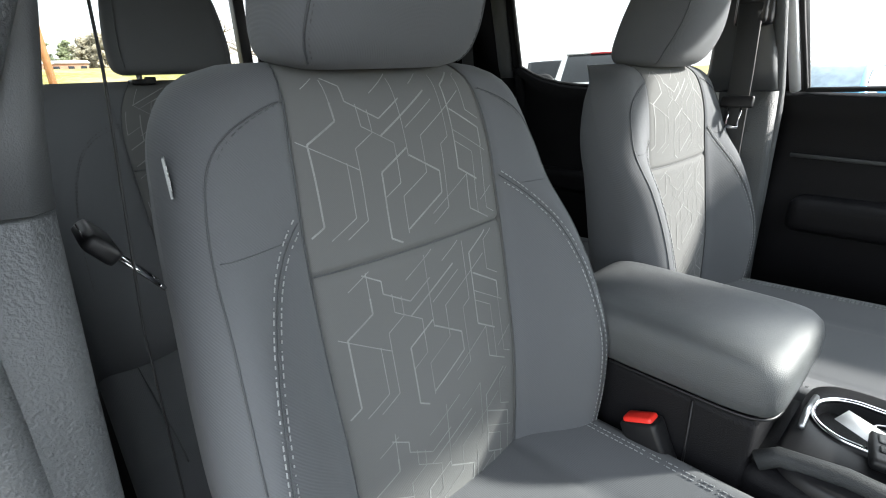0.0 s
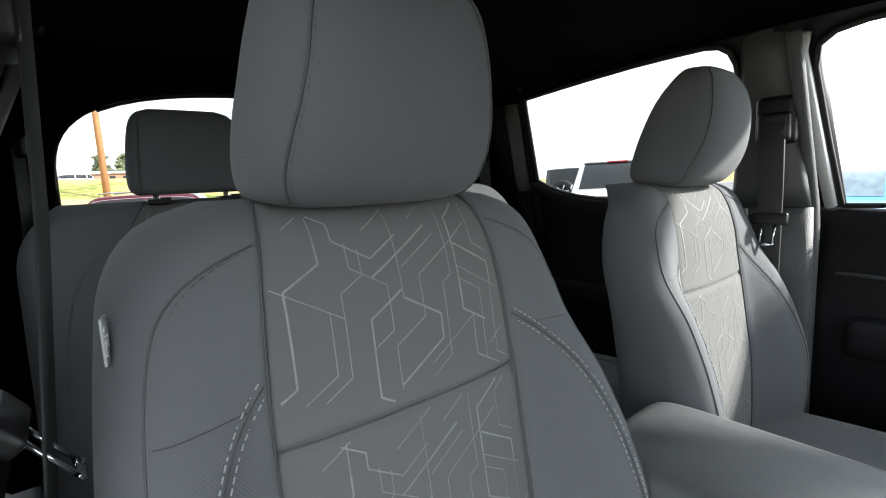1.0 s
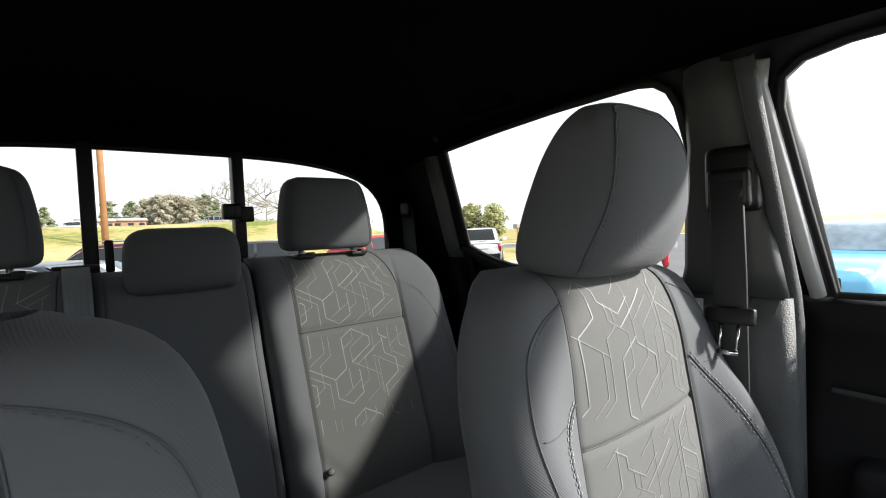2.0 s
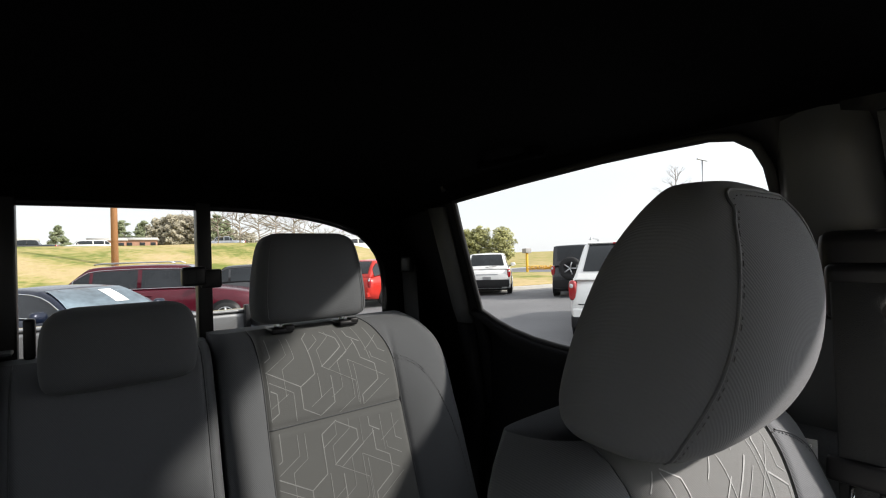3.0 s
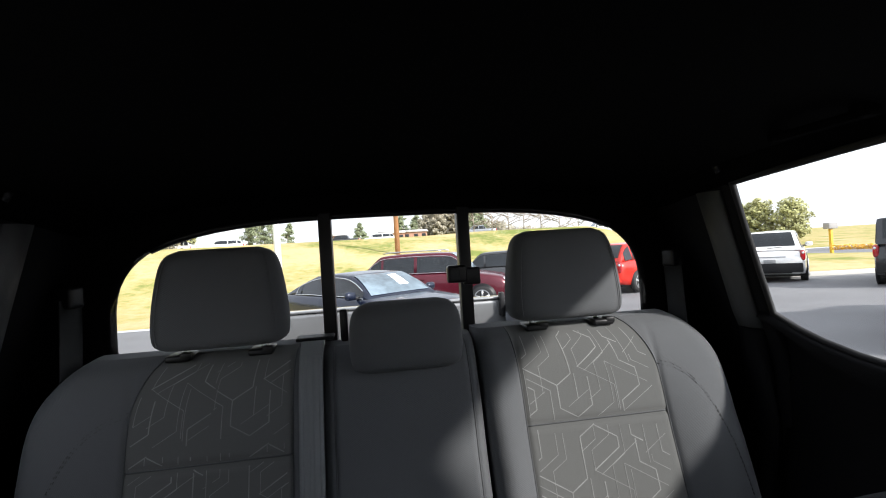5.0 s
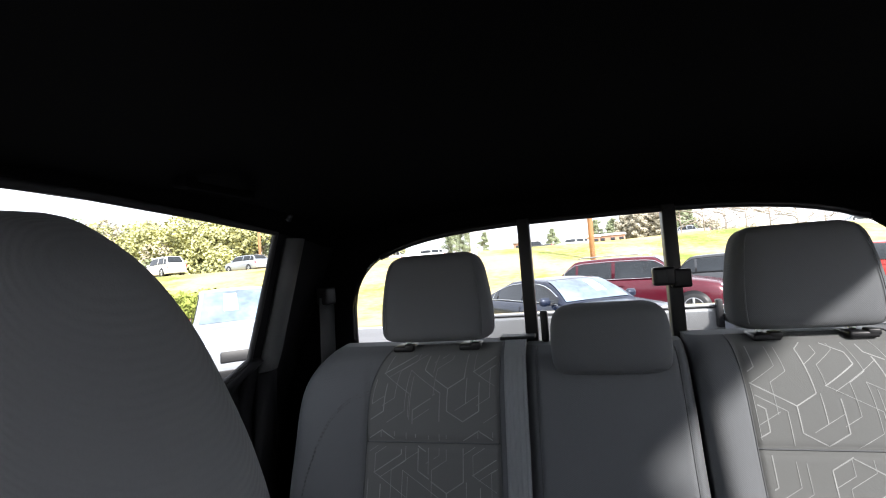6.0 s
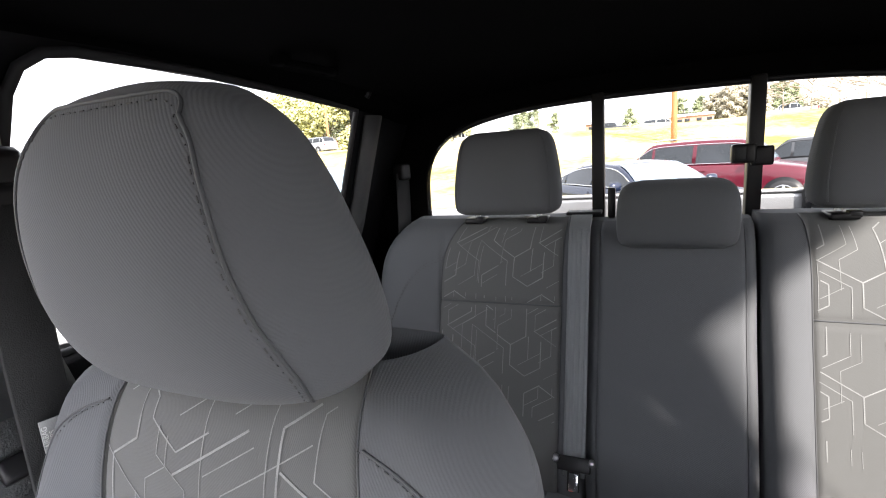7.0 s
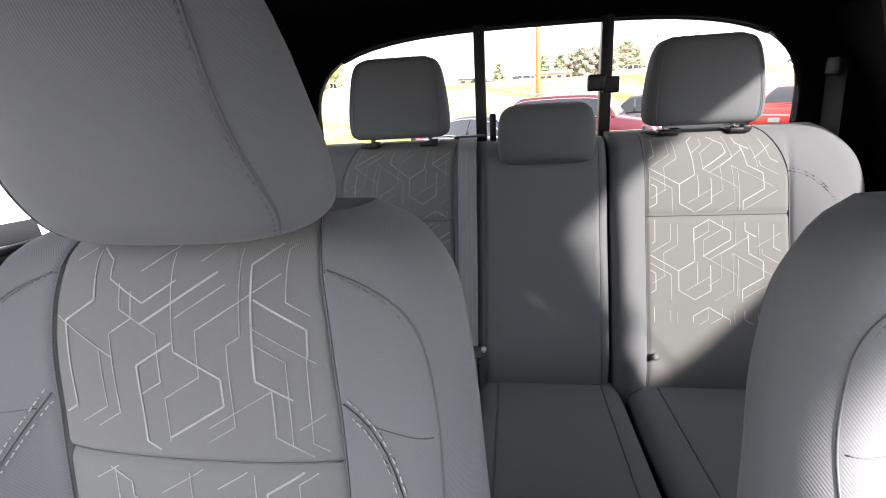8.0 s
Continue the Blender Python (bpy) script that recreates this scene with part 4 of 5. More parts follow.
def front_belt(s, y, z, x, label):
    """Belt, guide and parked latch plate on a pillar; y, z: the guide; x: its distance from the middle."""
    b = thing("seat_belt", label, "seat belt", group="front belts")
    guide = part("belt_guide", moved(box(-0.012, 0.012, -0.03, 0.03, -0.03, 0.03, 0.01, 3), pose(s * x, y, z)), "black", b, "black plastic belt guide")
    part("guide_cover", moved(box(-0.016, 0.016, -0.038, 0.038, -0.055, 0.045, 0.014, 3), pose(s * (x + 0.016), y, z + 0.02)), "black", guide)
    line = [(s * (x - 0.014), y, z + 0.01), (s * (x - 0.006), y, z - 0.13), (s * (x + 0.014), y + 0.006, z - 0.33), (s * (x + 0.03), y + 0.01, 0.7)]
    part("belt_webbing", strip(line, (-s, -0.12, 0), 0.046, 0.0016), "beltdark", b)
    plate = part("latch_plate", join(box(-0.003, 0.003, -0.03, 0.03, -0.012, 0.012, 0.002), box(-0.0015, 0.0015, -0.014, -0.01, -0.055, -0.01), box(-0.0015, 0.0015, 0.01, 0.014, -0.055, -0.01), box(-0.0015, 0.0015, -0.014, 0.014, -0.06, -0.052)), "chrome", b, "silver latch plate")
    plate.matrix_basis = Matrix.Translation((s * (x + (0.028 if s < 0 else -0.006)), y, z - (0.25 if s < 0 else 0.19))) @ pose(0, 0, 0, 0, s * (36 if s < 0 else 14), 0)
    part("plate_grip", box(-0.007, 0.007, -0.034, 0.034, -0.014, 0.012, 0.005, 2), "black", plate)


front_belt(1, 0.016, 1.425, 0.594, "grey webbing belt with silver latch plate on the driver pillar")
front_belt(-1, 0.062, 1.46, 0.604, "grey webbing belt with silver latch plate on the passenger pillar")
cb = thing("centre_seat_belt", "grey webbing belt running down beside the centre section", "seat belt")
zs = spaced(0.84, 1.34, 20, False)
part("belt_webbing", strip([(-0.178, smooth_table(BENCH, z)[0] - 0.008, z) for z in reversed(zs)], (0, -1, 0.3), 0.044, 0.0018), "belt", cb)
for o in (-0.0165, -0.0055, 0.0055, 0.0165):
    part("woven_rib", strip([(-0.178 + o, smooth_table(BENCH, z)[0] - 0.0098, z) for z in reversed(zs)], (0, -1, 0.3), 0.006, 0.0005), "belt", cb)
for o in (-0.034, 0.034):
    part("plate_stud", moved(loft([super_ring(z, 0, 0, r, r, 2, 16) for z, r in ((-0.006, 0.006), (0.004, 0.006), (0.007, 0.003))]), pose(-0.176 + o, 0.668, 0.885, 90)), "silver", cb)
part("belt_exit", box(-0.215, -0.14, 0.9, 0.945, 1.336, 1.343, 0.003), "trim", cb, "grey plastic belt exit cover")
pl = part("latch_plate", join(box(-0.032, 0.032, -0.004, 0.004, -0.014, 0.014, 0.003), box(-0.012, 0.012, -0.002, 0.002, -0.05, -0.01, 0.001)), "black", cb)
pl.matrix_basis = pose(-0.176, 0.672, 0.875, -25)
part("plate_tongue", box(-0.009, 0.009, -0.003, 0.001, -0.05, -0.016, 0.001), "chrome", pl, "silver belt tongue")
for s in (-1, 1):
    rb = thing("rear_seat_belt", "grey rear belt hanging from a black guide by the pillar", "seat belt", group="rear belts")
    part("belt_guide", moved(box(-0.02, 0.02, -0.016, 0.016, -0.022, 0.02, 0.008, 3), pose(s * 0.638, 0.935, 1.455, 0, 0, s * 20)), "black", rb)
    part("belt_webbing", strip([(s * 0.637, 0.935, 1.45), (s * 0.64, 0.93, 1.3), (s * 0.655, 0.9, 1.1), (s * 0.67, 0.82, 0.8)], (-s * 0.9, -0.4, 0), 0.045, 0.0016), "beltdark", rb)
    gh = thing("grab_handle", "black folding grab handle on the headliner edge", "grab handle", group="grab handles")
    arc = [(s * (0.545 - 0.025 * math.sin(a)), 0.47 + 0.06 * math.cos(a), 1.638 - 0.006 * math.sin(a)) for a in spaced(0, math.pi, 16, False)]
    part("grip", tube(arc, 0.006, 8), "headliner", gh)
    for e in (0.41, 0.53):
        part("mount", box(s * 0.545 - 0.012, s * 0.545 + 0.012, e - 0.012, e + 0.012, 1.632, 1.66, 0.005), "headliner", gh)
    hook = thing("coat_hook", "small black coat hook by the rear pillar", "hook", group="coat hooks")
    part("hook_body", tube([(s * 0.59, 0.7, 1.635), (s * 0.574, 0.7, 1.622), (s * 0.58, 0.7, 1.615)], 0.006, 6), "black", hook)
cl = thing("window_bed_clamp", "black bracket behind the centre head restraint", "bracket")
part("clamp_body", box(-0.128, -0.112, 0.925, 0.945, 1.325, 1.392, 0.005), "black", cl)
sb = thing("seat_release_knob", "round pale release knob low on the rear backrest", "knob", (0.232, 0.686, 0.865))
part("knob_cap", moved(loft([super_ring(z, 0, 0, r, r, 2, 20) for z, r in ((0, 0.008), (0.004, 0.008), (0.007, 0.006), (0.008, 0.002))]), pose(0, 0, 0, 60)), "trimlight", sb)

# ---- outside: ground, bank, cars, trees ----
def ground_z(x, y):
    fall = -0.03 * min(max(y - 2.0, 0.0), 12.0) * (1 - 0.5 * min(max((x - 4.0) / 6.0, 0), 1))
    edge = 17.0 + 0.15 * min(max(x, -40), 40)
    k = min(max((y - edge) / 24.0, 0.0), 1.0)
    rise = 3.1 * k * k * (3 - 2 * k) * (1 - min(max((x - 20.0) / 8.0, 0), 1))
    if x < -6:
        rise = max(rise, 1.6 * min(max((-x - 9.5) / 18.0, 0), 1))
    side = -0.07 * min(max(x - 5.5, 0), 6) * min(max((3.2 - y) / 3, 0), 1)
    return fall + rise + side


def build_ground():
    ax = [-900, -300, -120, -70] + [i * 1.5 for i in range(-34, 41)] + [70, 90, 130, 320, 900]
    ay = [-900, -200, -60, -20, -8] + [i * 1.25 for i in range(-4, 44)] + [60, 75, 110, 300, 900]
    lot = lambda x, y: y < 16.6 + 0.15 * min(max(x, -40), 40) and x > -9.2 or 25 < x < 58 and y < 33
    for nm, material, want, label in (("ground", "asphalt", True, "grey asphalt parking lot"), ("lawn", "grass", False, "dry yellow green grass bank beside the lot")):
        bm = bmesh.new()
        vs = {}
        for i, (x0, x1) in enumerate(zip(ax, ax[1:])):
            for j, (y0, y1) in enumerate(zip(ay, ay[1:])):
                if lot((x0 + x1) / 2, (y0 + y1) / 2) != want:
                    continue
                q = []
                for a, b in ((i, j), (i + 1, j), (i + 1, j + 1), (i, j + 1)):
                    if (a, b) not in vs:
                        vs[a, b] = bm.verts.new((ax[a], ay[b], ground_z(ax[a], ay[b]) + (0.0 if want else 0.05)))
                    q.append(vs[a, b])
                bm.faces.new(q)
        tagged(part(nm, bm, material), label, nm, kind="structure")


build_ground()


def pane_on(c, a0, a1, b0, b1, lift, ins=0.0):
    """A pane on the bilinear patch of corners c (bottom a, bottom b, top b, top a), lifted off it."""
    c = [Vector(p) for p in c]
    nrm = (c[1] - c[0]).cross(c[3] - c[0]).normalized()

    def at(u, v):
        return c[0] * (1 - u) * (1 - v) + c[1] * u * (1 - v) + c[2] * u * v + c[3] * (1 - u) * v
    return loft([[at(u, v) + nrm * h for u, v in ((a0, b0), (a1, b0), (a1, b1), (a0, b1))] for h in (-0.005, lift)])


def wheel_of(car, x, y, r, s, wd=0.2):
    prof = [(0.62, -0.5), (0.9, -0.5), (1.0, -0.36), (1.0, 0.36), (0.9, 0.5), (0.62, 0.5)]
    n = 28
    rings = [[Vector((x + s * wd * b, y + r * a * math.cos(2 * math.pi * i / n), r + r * a * math.sin(2 * math.pi * i / n))) for i in range(n)] for a, b in prof]
    tyre = part("tyre", loft(rings), "rubber", car)
    rim = []
    rim.append(loft([[Vector((x + s * wd * b, y + r * a * math.cos(2 * math.pi * i / n), r + r * a * math.sin(2 * math.pi * i / n))) for i in range(n)] for a, b in ((0.66, 0.5), (0.62, 0.53), (0.57, 0.46), (0.55, 0.2))], cap=False))
    for k in range(5):
        a = 2 * math.pi * k / 5 + 0.3
        rim.append(tube([(x + s * wd * 0.47, y, r), (x + s * wd * 0.47, y + 0.6 * r * math.cos(a), r + 0.6 * r * math.sin(a))], 0.032 * r / 0.34, 6))
    part("rim", join(*rim), "silver", tyre, "silver alloy rim")


def car(name, label, paint, at, heading, L=4.7, Wd=1.84, H=1.7, hood=1.02, belt=1.02, a0=0.22, a1=0.36, c1=0.80, c0=0.97, deck=None, boxy=0.0, sheet=0.0, bright=False, rails=False, cladding=False, plate=True, spare=False):
    """A car along +y (nose at +y): a0/c0 bottoms and a1/c1 tops of the glass front and rear, as fractions of length from the nose."""
    x, y = at
    ob = thing(name, label, "car", (x, y, ground_z(x, y)), heading)
    w = Wd / 2
    nose = L / 2
    Y = lambda f: nose - f * L
    deck = deck or belt
    # lower body
    prof = [(0.0, 0.42, 0.78, 0.80), (0.015, 0.3, hood - 0.25, 0.88), (0.05, 0.24, hood - 0.12, 0.95), (0.12, 0.22, hood - 0.05, 0.985), (a0, 0.2, belt - 0.0, 1.0), (0.5, 0.2, belt + 0.01, 1.0), (0.75, 0.2, belt + 0.02, 1.0), (0.9, 0.22, deck, 0.985), (0.965, 0.27, deck - 0.02, 0.95), (0.99, 0.34, deck - 0.12, 0.9), (1.0, 0.45, deck - 0.3, 0.86)]
    rings = []
    for f, z0, z1, k in prof:
        ww = w * k
        h = z1 - z0
        rings.append([Vector((q * ww, Y(f), z)) for q, z in ((-0.8, z0), (-0.96, z0 + 0.05), (-1.0, z0 + 0.3 * h), (-1.0, z0 + 0.62 * h), (-0.985, z0 + 0.75 * h), (-0.95, z1 - 0.05), (-0.88, z1 - 0.01), (-0.45, z1 + 0.012), (0.45, z1 + 0.012), (0.88, z1 - 0.01), (0.95, z1 - 0.05), (0.985, z0 + 0.75 * h), (1.0, z0 + 0.62 * h), (1.0, z0 + 0.3 * h), (0.96, z0 + 0.05), (0.8, z0))])
    body = part("body", loft(rings), paint, ob)
    # cabin: a roofline swept from the windscreen's foot to the tail
    tw = w * (0.7 + 0.17 * boxy)
    bw = w * 0.9
    zt = H - 0.05
    mid = (a1 + c1) / 2

    def top_line(f):
        if f < a1:
            k = (f - a0) / (a1 - a0)
            return belt - 0.01 + (zt - 0.03 - belt) * (1 - (1 - k) ** 1.45)
        if f <= c1:
            return zt - 0.03 + 0.035 * math.sin(math.pi * min(1, (f - a1) / (c1 - a1))) ** 0.8
        k = (f - c1) / (c0 - c1)
        return zt - 0.03 - (zt - deck) * k ** 1.35

    def half(f, t):
        """Half-width at the fraction t of the way from belt to roof edge."""
        z = top_line(f)
        low = belt - 0.02 if f < c1 else deck - 0.03
        k = min(1.0, max(0.0, (z - low) / (zt - low)))
        edge = bw * 0.97 + (tw - bw * 0.97) * k
        return bw + (edge - bw) * t, low + (z - 0.035 * k - low) * t

    def ring(f):
        pts = []
        for t in (0.0, 0.5, 0.9, 1.0):
            q, z = half(f, t)
            pts.append((q, z))
        e, z = pts[-1]
        zz = top_line(f)
        pts += [(e * 0.93, z + (zz - z) * 0.6), (e * 0.6, zz), (0.0, zz + 0.012)]
        return [Vector((-q, Y(f), z)) for q, z in pts] + [Vector((q, Y(f), z)) for q, z in reversed(pts[:-1])]
    fs = spaced(a0, a1, 8) + spaced(a1, c1, 10)[1:] + spaced(c1, c0, 8)[1:]
    part("cabin", loft([ring(f) for f in fs]), paint, ob)

    def screen(u, f):
        q, z = half(f, 1.0)
        return Vector((u * q * 0.9, Y(f) + (0.006 if f < mid else -0.006), top_line(f) + 0.007 + 0.005 * (1 - u * u)))
    wind = part("windscreen", grid(screen, spaced(-1, 1, 12), spaced(a0 + 0.012, a1 - 0.008, 10)), "screen", ob)
    part("rear_window", grid(screen, spaced(-0.95, 0.95, 12), spaced(c1 + (c0 - c1) * 0.12, c0 - (c0 - c1) * (0.16 if deck > belt - 0.01 else 0.12), 10)), "darkglass", ob)
    if sheet:
        part("price_sheet", grid(lambda u, f: screen(u, f) + Vector((0, 0.004, 0.006)), spaced(sheet - 0.17, sheet + 0.17, 4), spaced(a0 + (a1 - a0) * 0.3, a0 + (a1 - a0) * 0.78, 5)), "paper", wind, "white paper price sheet")
    for s in (-1, 1):
        def pane_at(f, t):
            q, z = half(f, t)
            return Vector((s * (q + 0.006), Y(f), z))
        for nm, f0, f1 in (("front_window", a0 + 0.035, mid - 0.01), ("side_window", mid + 0.01, mid + (c0 - mid) * 0.58), ("quarter_window", mid + (c0 - mid) * 0.62, c0 - (c0 - c1) * 0.42)):
            part(nm, grid(pane_at, spaced(f0, f1, 8), spaced(0.12, 0.86, 5)), "darkglass", ob)
        part("window_trim", tube([pane_at(f, 0.09) for f in spaced(a0 + 0.03, c0 - (c0 - c1) * 0.4, 14)] + [pane_at(f, 0.9) for f in reversed(spaced(a0 + 0.05, c0 - (c0 - c1) * 0.45, 14))], 0.009, 5), "chrome" if bright else "black", ob)
        mirror = part("mirror", moved(loft([super_ring(z, 0, 0, a, b, 2.6, 20) for z, a, b in ((0, 0.05, 0.03), (0.02, 0.1, 0.055), (0.08, 0.115, 0.06), (0.13, 0.1, 0.05), (0.15, 0.06, 0.03))]), pose(s * (w + 0.07), Y(a0 + 0.06), belt - 0.02)), "chrome" if bright and rails else paint, ob)
        part("mirror_arm", box(s * w * 0.92 - 0.05, s * w * 0.92 + 0.12 * s if s > 0 else s * w * 0.92 + 0.05, Y(a0 + 0.06) - 0.03, Y(a0 + 0.06) + 0.03, belt - 0.02, belt + 0.03, 0.01) if s > 0 else box(-w * 0.92 - 0.12, -w * 0.92 + 0.05, Y(a0 + 0.06) - 0.03, Y(a0 + 0.06) + 0.03, belt - 0.02, belt + 0.03, 0.01), "black", mirror)
        part("head_lamp", moved(loft([super_ring(z, 0, 0, a, b, 3, 20) for z, a, b in ((-0.12, 0.13, 0.07), (0.03, 0.17, 0.09), (0.045, 0.14, 0.07))]), Matrix.Translation((s * w * 0.66, Y(0.025), hood - 0.24)) @ pose(0, 0, 0, -80, 0, -s * 25)), "headlamp", ob)
        lz = (deck - 0.2) if not boxy else belt - 0.2
        lens = part("tail_lamp", moved(loft([super_ring(z, 0, 0, a, b, 3.0, 24) for z, a, b in ((-0.07, 0.06, 0.15), (0.03, 0.07, 0.165), (0.055, 0.055, 0.15), (0.062, 0.03, 0.11))]), Matrix.Translation((s * w * 0.89, Y(0.982), lz)) @ pose(0, 0, 0, 0, 0, s * 24) @ pose(0, 0, 0, 90)), "lamp", ob)
        part("clear_lens", moved(loft([super_ring(z, 0, 0, a, a, 2.0, 16) for z, a in ((0.0, 0.034), (0.066, 0.034), (0.07, 0.02))]), Matrix.Translation((s * w * 0.89, Y(0.982), lz + 0.075)) @ pose(0, 0, 0, 0, 0, s * 24) @ pose(0, 0, 0, 90)), "headlamp", lens, "clear round reversing lens")
        part("reflector", box(s * w * 0.72 - 0.1, s * w * 0.72 + 0.1, Y(0.992) - 0.02, Y(0.992) + 0.05, 0.5, 0.545, 0.008), "lamp", ob)
        for f in (0.17, 0.79):
            bm = bmesh.new()
            bmesh.ops.create_cone(bm, cap_ends=True, segments=32, radius1=H * 0.235, radius2=H * 0.235, depth=0.06)
            part("wheel_arch", moved(bm, pose(s * (w - 0.026), Y(f), H * 0.2, 0, 90)), "black", ob)
            wheel_of(ob, s * (w - 0.085), Y(f), H * 0.2, s)
        if rails:
            part("roof_rail", tube([(s * tw * 0.86, Y(a1 + 0.06), zt + 0.03), (s * tw * 0.86, Y(a1 + 0.09), zt + 0.07), (s * tw * 0.86, Y(c1 - 0.05), zt + 0.07), (s * tw * 0.86, Y(c1), zt + 0.04)], 0.018, 6), "silver", ob)
        part("door_seam", tube([(s * w * 1.0, Y((a1 + c1) / 2), 0.42), (s * w * 1.002, Y((a1 + c1) / 2), 0.75), (s * w * 0.97, Y((a1 + c1) / 2), belt - 0.08)], 0.006, 4), "black", ob)
        part("door_handle", box(s * w - 0.02, s * w + 0.02, Y((a1 + c1) / 2 - 0.05) - 0.08, Y((a1 + c1) / 2 - 0.05) + 0.08, belt - 0.17, belt - 0.14, 0.008), paint, ob)
    part("grille", moved(box(-w * 0.5, w * 0.5, -0.03, 0.03, -0.09, 0.09, 0.02), pose(0, Y(0.004), hood - 0.36, 8)), "black", ob, "black mesh grille")
    part("lower_grille", box(-w * 0.62, w * 0.62, Y(0.006) - 0.03, Y(0.006) + 0.03, 0.32, 0.46, 0.02), "black", ob)
    part("rear_bumper", box(-w * 0.9, w * 0.9, Y(1.0) - 0.045, Y(0.965), 0.34, 0.62 if cladding else 0.6 if plate is False else 0.5, 0.03, 3), "black" if cladding else paint, ob)
    two_tone = plate is False and not spare
    part("bumper_lower", box(-w * 0.93, w * 0.93, Y(1.0) - 0.05, Y(0.955), 0.29, 0.475, 0.025) if two_tone else box(-w * 0.6, w * 0.6, Y(1.0) - 0.02, Y(0.97), 0.3, 0.37, 0.02), "black", ob)
    if plate:
        part("number_plate", box(-0.16, 0.16, Y(1.0) - 0.055, Y(1.0) + 0.02, deck - 0.42 if not cladding else 0.62, deck - 0.3 if not cladding else 0.74, 0.004), "tag", ob, "pale number plate")
    part("tailgate_trim", box(-w * 0.45, w * 0.45, Y(0.996) - 0.02, Y(0.996) + 0.03, deck - 0.25, deck - 0.215, 0.008), "silver", ob)
    part("wiper", tube([(-0.05, Y(0.985), deck + 0.04), (0.35, Y(0.975), deck + 0.07)], 0.01, 5), "black", ob)
    if two_tone:
        part("bumper_insert", box(-w * 0.62, w * 0.62, Y(1.0) - 0.062, Y(0.98), 0.33, 0.465, 0.02, 2), "silver", ob, "silver bumper insert")
        part("roof_spoiler", loft([[Vector((u * tw * 0.92, yy, zt + zz)) for u in spaced(-1, 1, 10, False)] for yy, zz in ((Y(c1 - 0.03), -0.005), (Y(c1) - 0.08, -0.02), (Y(c1) - 0.1, -0.035), (Y(c1) - 0.06, -0.05), (Y(c1 - 0.03), -0.03))], closed=False, cap=False), paint, ob)
        part("high_brake_lamp", box(-0.17, 0.17, Y(c1) - 0.105, Y(c1) - 0.07, zt - 0.055, zt - 0.025, 0.008), "lamp", ob)
        part("tailgate_seam", box(-w * 0.8, w * 0.8, Y(1.0) - 0.012, Y(0.97), 0.655, 0.67, 0.002), "black", ob)
    if spare:
        prof = [(0.5, -0.09), (0.9, -0.1), (1.0, -0.06), (1.0, 0.06), (0.9, 0.1), (0.5, 0.1), (0.45, 0.06)]
        n = 28
        part("spare_wheel", loft([[Vector((-0.25 + 0.38 * a * math.cos(2 * math.pi * i / n), Y(1.0) - 0.1 - b, 1.0 + 0.38 * a * math.sin(2 * math.pi * i / n))) for i in range(n)] for a, b in prof]), "rubber", ob, "black spare wheel")
        part("spare_rim", join(*[tube([(-0.25, Y(1.0) - 0.2, 1.0), (-0.25 + 0.22 * math.cos(a), Y(1.0) - 0.2, 1.0 + 0.22 * math.sin(a))], 0.025, 6) for a in spaced(0, 2 * math.pi, 5, False)[:5]]), "silver", ob, "silver wheel spokes")
    part("underside", box(-w * 0.85, w * 0.85, Y(0.95), Y(0.05), 0.2, 0.4), "black", ob)
    return ob


def facing(dx, dy):
    """The turn that points a car's nose along (dx, dy)."""
    return math.degrees(math.atan2(-dx, dy))


car("sedan", "dark navy sedan with a paper sheet in its windscreen", "navy", (-0.22, 9.7), facing(0.6, -0.8), 4.85, 1.83, 1.43, 0.93, 0.95, 0.27, 0.43, 0.66, 0.9, 0.97, sheet=-0.35, bright=True)
car("suv", "maroon estate suv parked behind the sedan", "maroon", (1.9, 15.0), facing(0.93, -0.36), 4.82, 1.94, 1.84, 1.1, 1.14, 0.24, 0.37, 0.82, 0.97, rails=True, bright=True)
car("suv", "dark grey suv parked beside the maroon one", "graphite", (5.6, 17.0), facing(0.93, -0.36), 4.6, 1.85, 1.68, 1.05, 1.05, 0.22, 0.36, 0.84, 0.97)
car("hatchback", "bright red small suv parked at the lot edge", "redpaint", (9.0, 15.2), facing(0.9, 0.42), 4.3, 1.8, 1.62, 1.02, 1.02, 0.22, 0.35, 0.84, 0.97)
car("suv", "white suv with roof rails seen from behind", "white", (8.66, 5.16), facing(0.86, 0.51), 4.77, 1.76, 1.72, 1.05, 1.08, 0.22, 0.35, 0.87, 0.985, rails=True, plate=False)
car("crossover", "white crossover with black lower bumper seen from behind", "white", (13.9, 14.7), facing(0.72, 0.69), 4.62, 1.86, 1.68, 1.04, 1.05, 0.22, 0.35, 0.87, 0.98, cladding=True)
car("off_roader", "black boxy off-roader with a spare wheel on its tail", "graphite", (14.9, 10.6), facing(0.86, 0.5), 4.2, 1.88, 1.84, 1.1, 1.12, 0.26, 0.31, 0.95, 0.99, boxy=1.0, cladding=True, plate=False, spare=True)
car("suv", "silver suv with a price sheet behind its windscreen", "silverpaint", (-6.2, 7.6), facing(0.68, -0.73), 4.5, 1.8, 1.66, 1.0, 1.02, 0.2, 0.36, 0.84, 0.97, sheet=0.3)
car("suv", "white suv with dark mesh grille, nose towards the truck", "white", (-6.1, 3.3), facing(0.92, -0.38), 4.6, 1.85, 1.7, 1.06, 1.06, 0.22, 0.36, 0.84, 0.97, cladding=True)
car("hatchback", "pale blue and white car across the lot", "bluepaint", (10.5, 1.6), facing(-0.9, 0.1), 4.4, 1.8, 1.5, 0.95, 0.95, 0.22, 0.36, 0.82, 0.97)
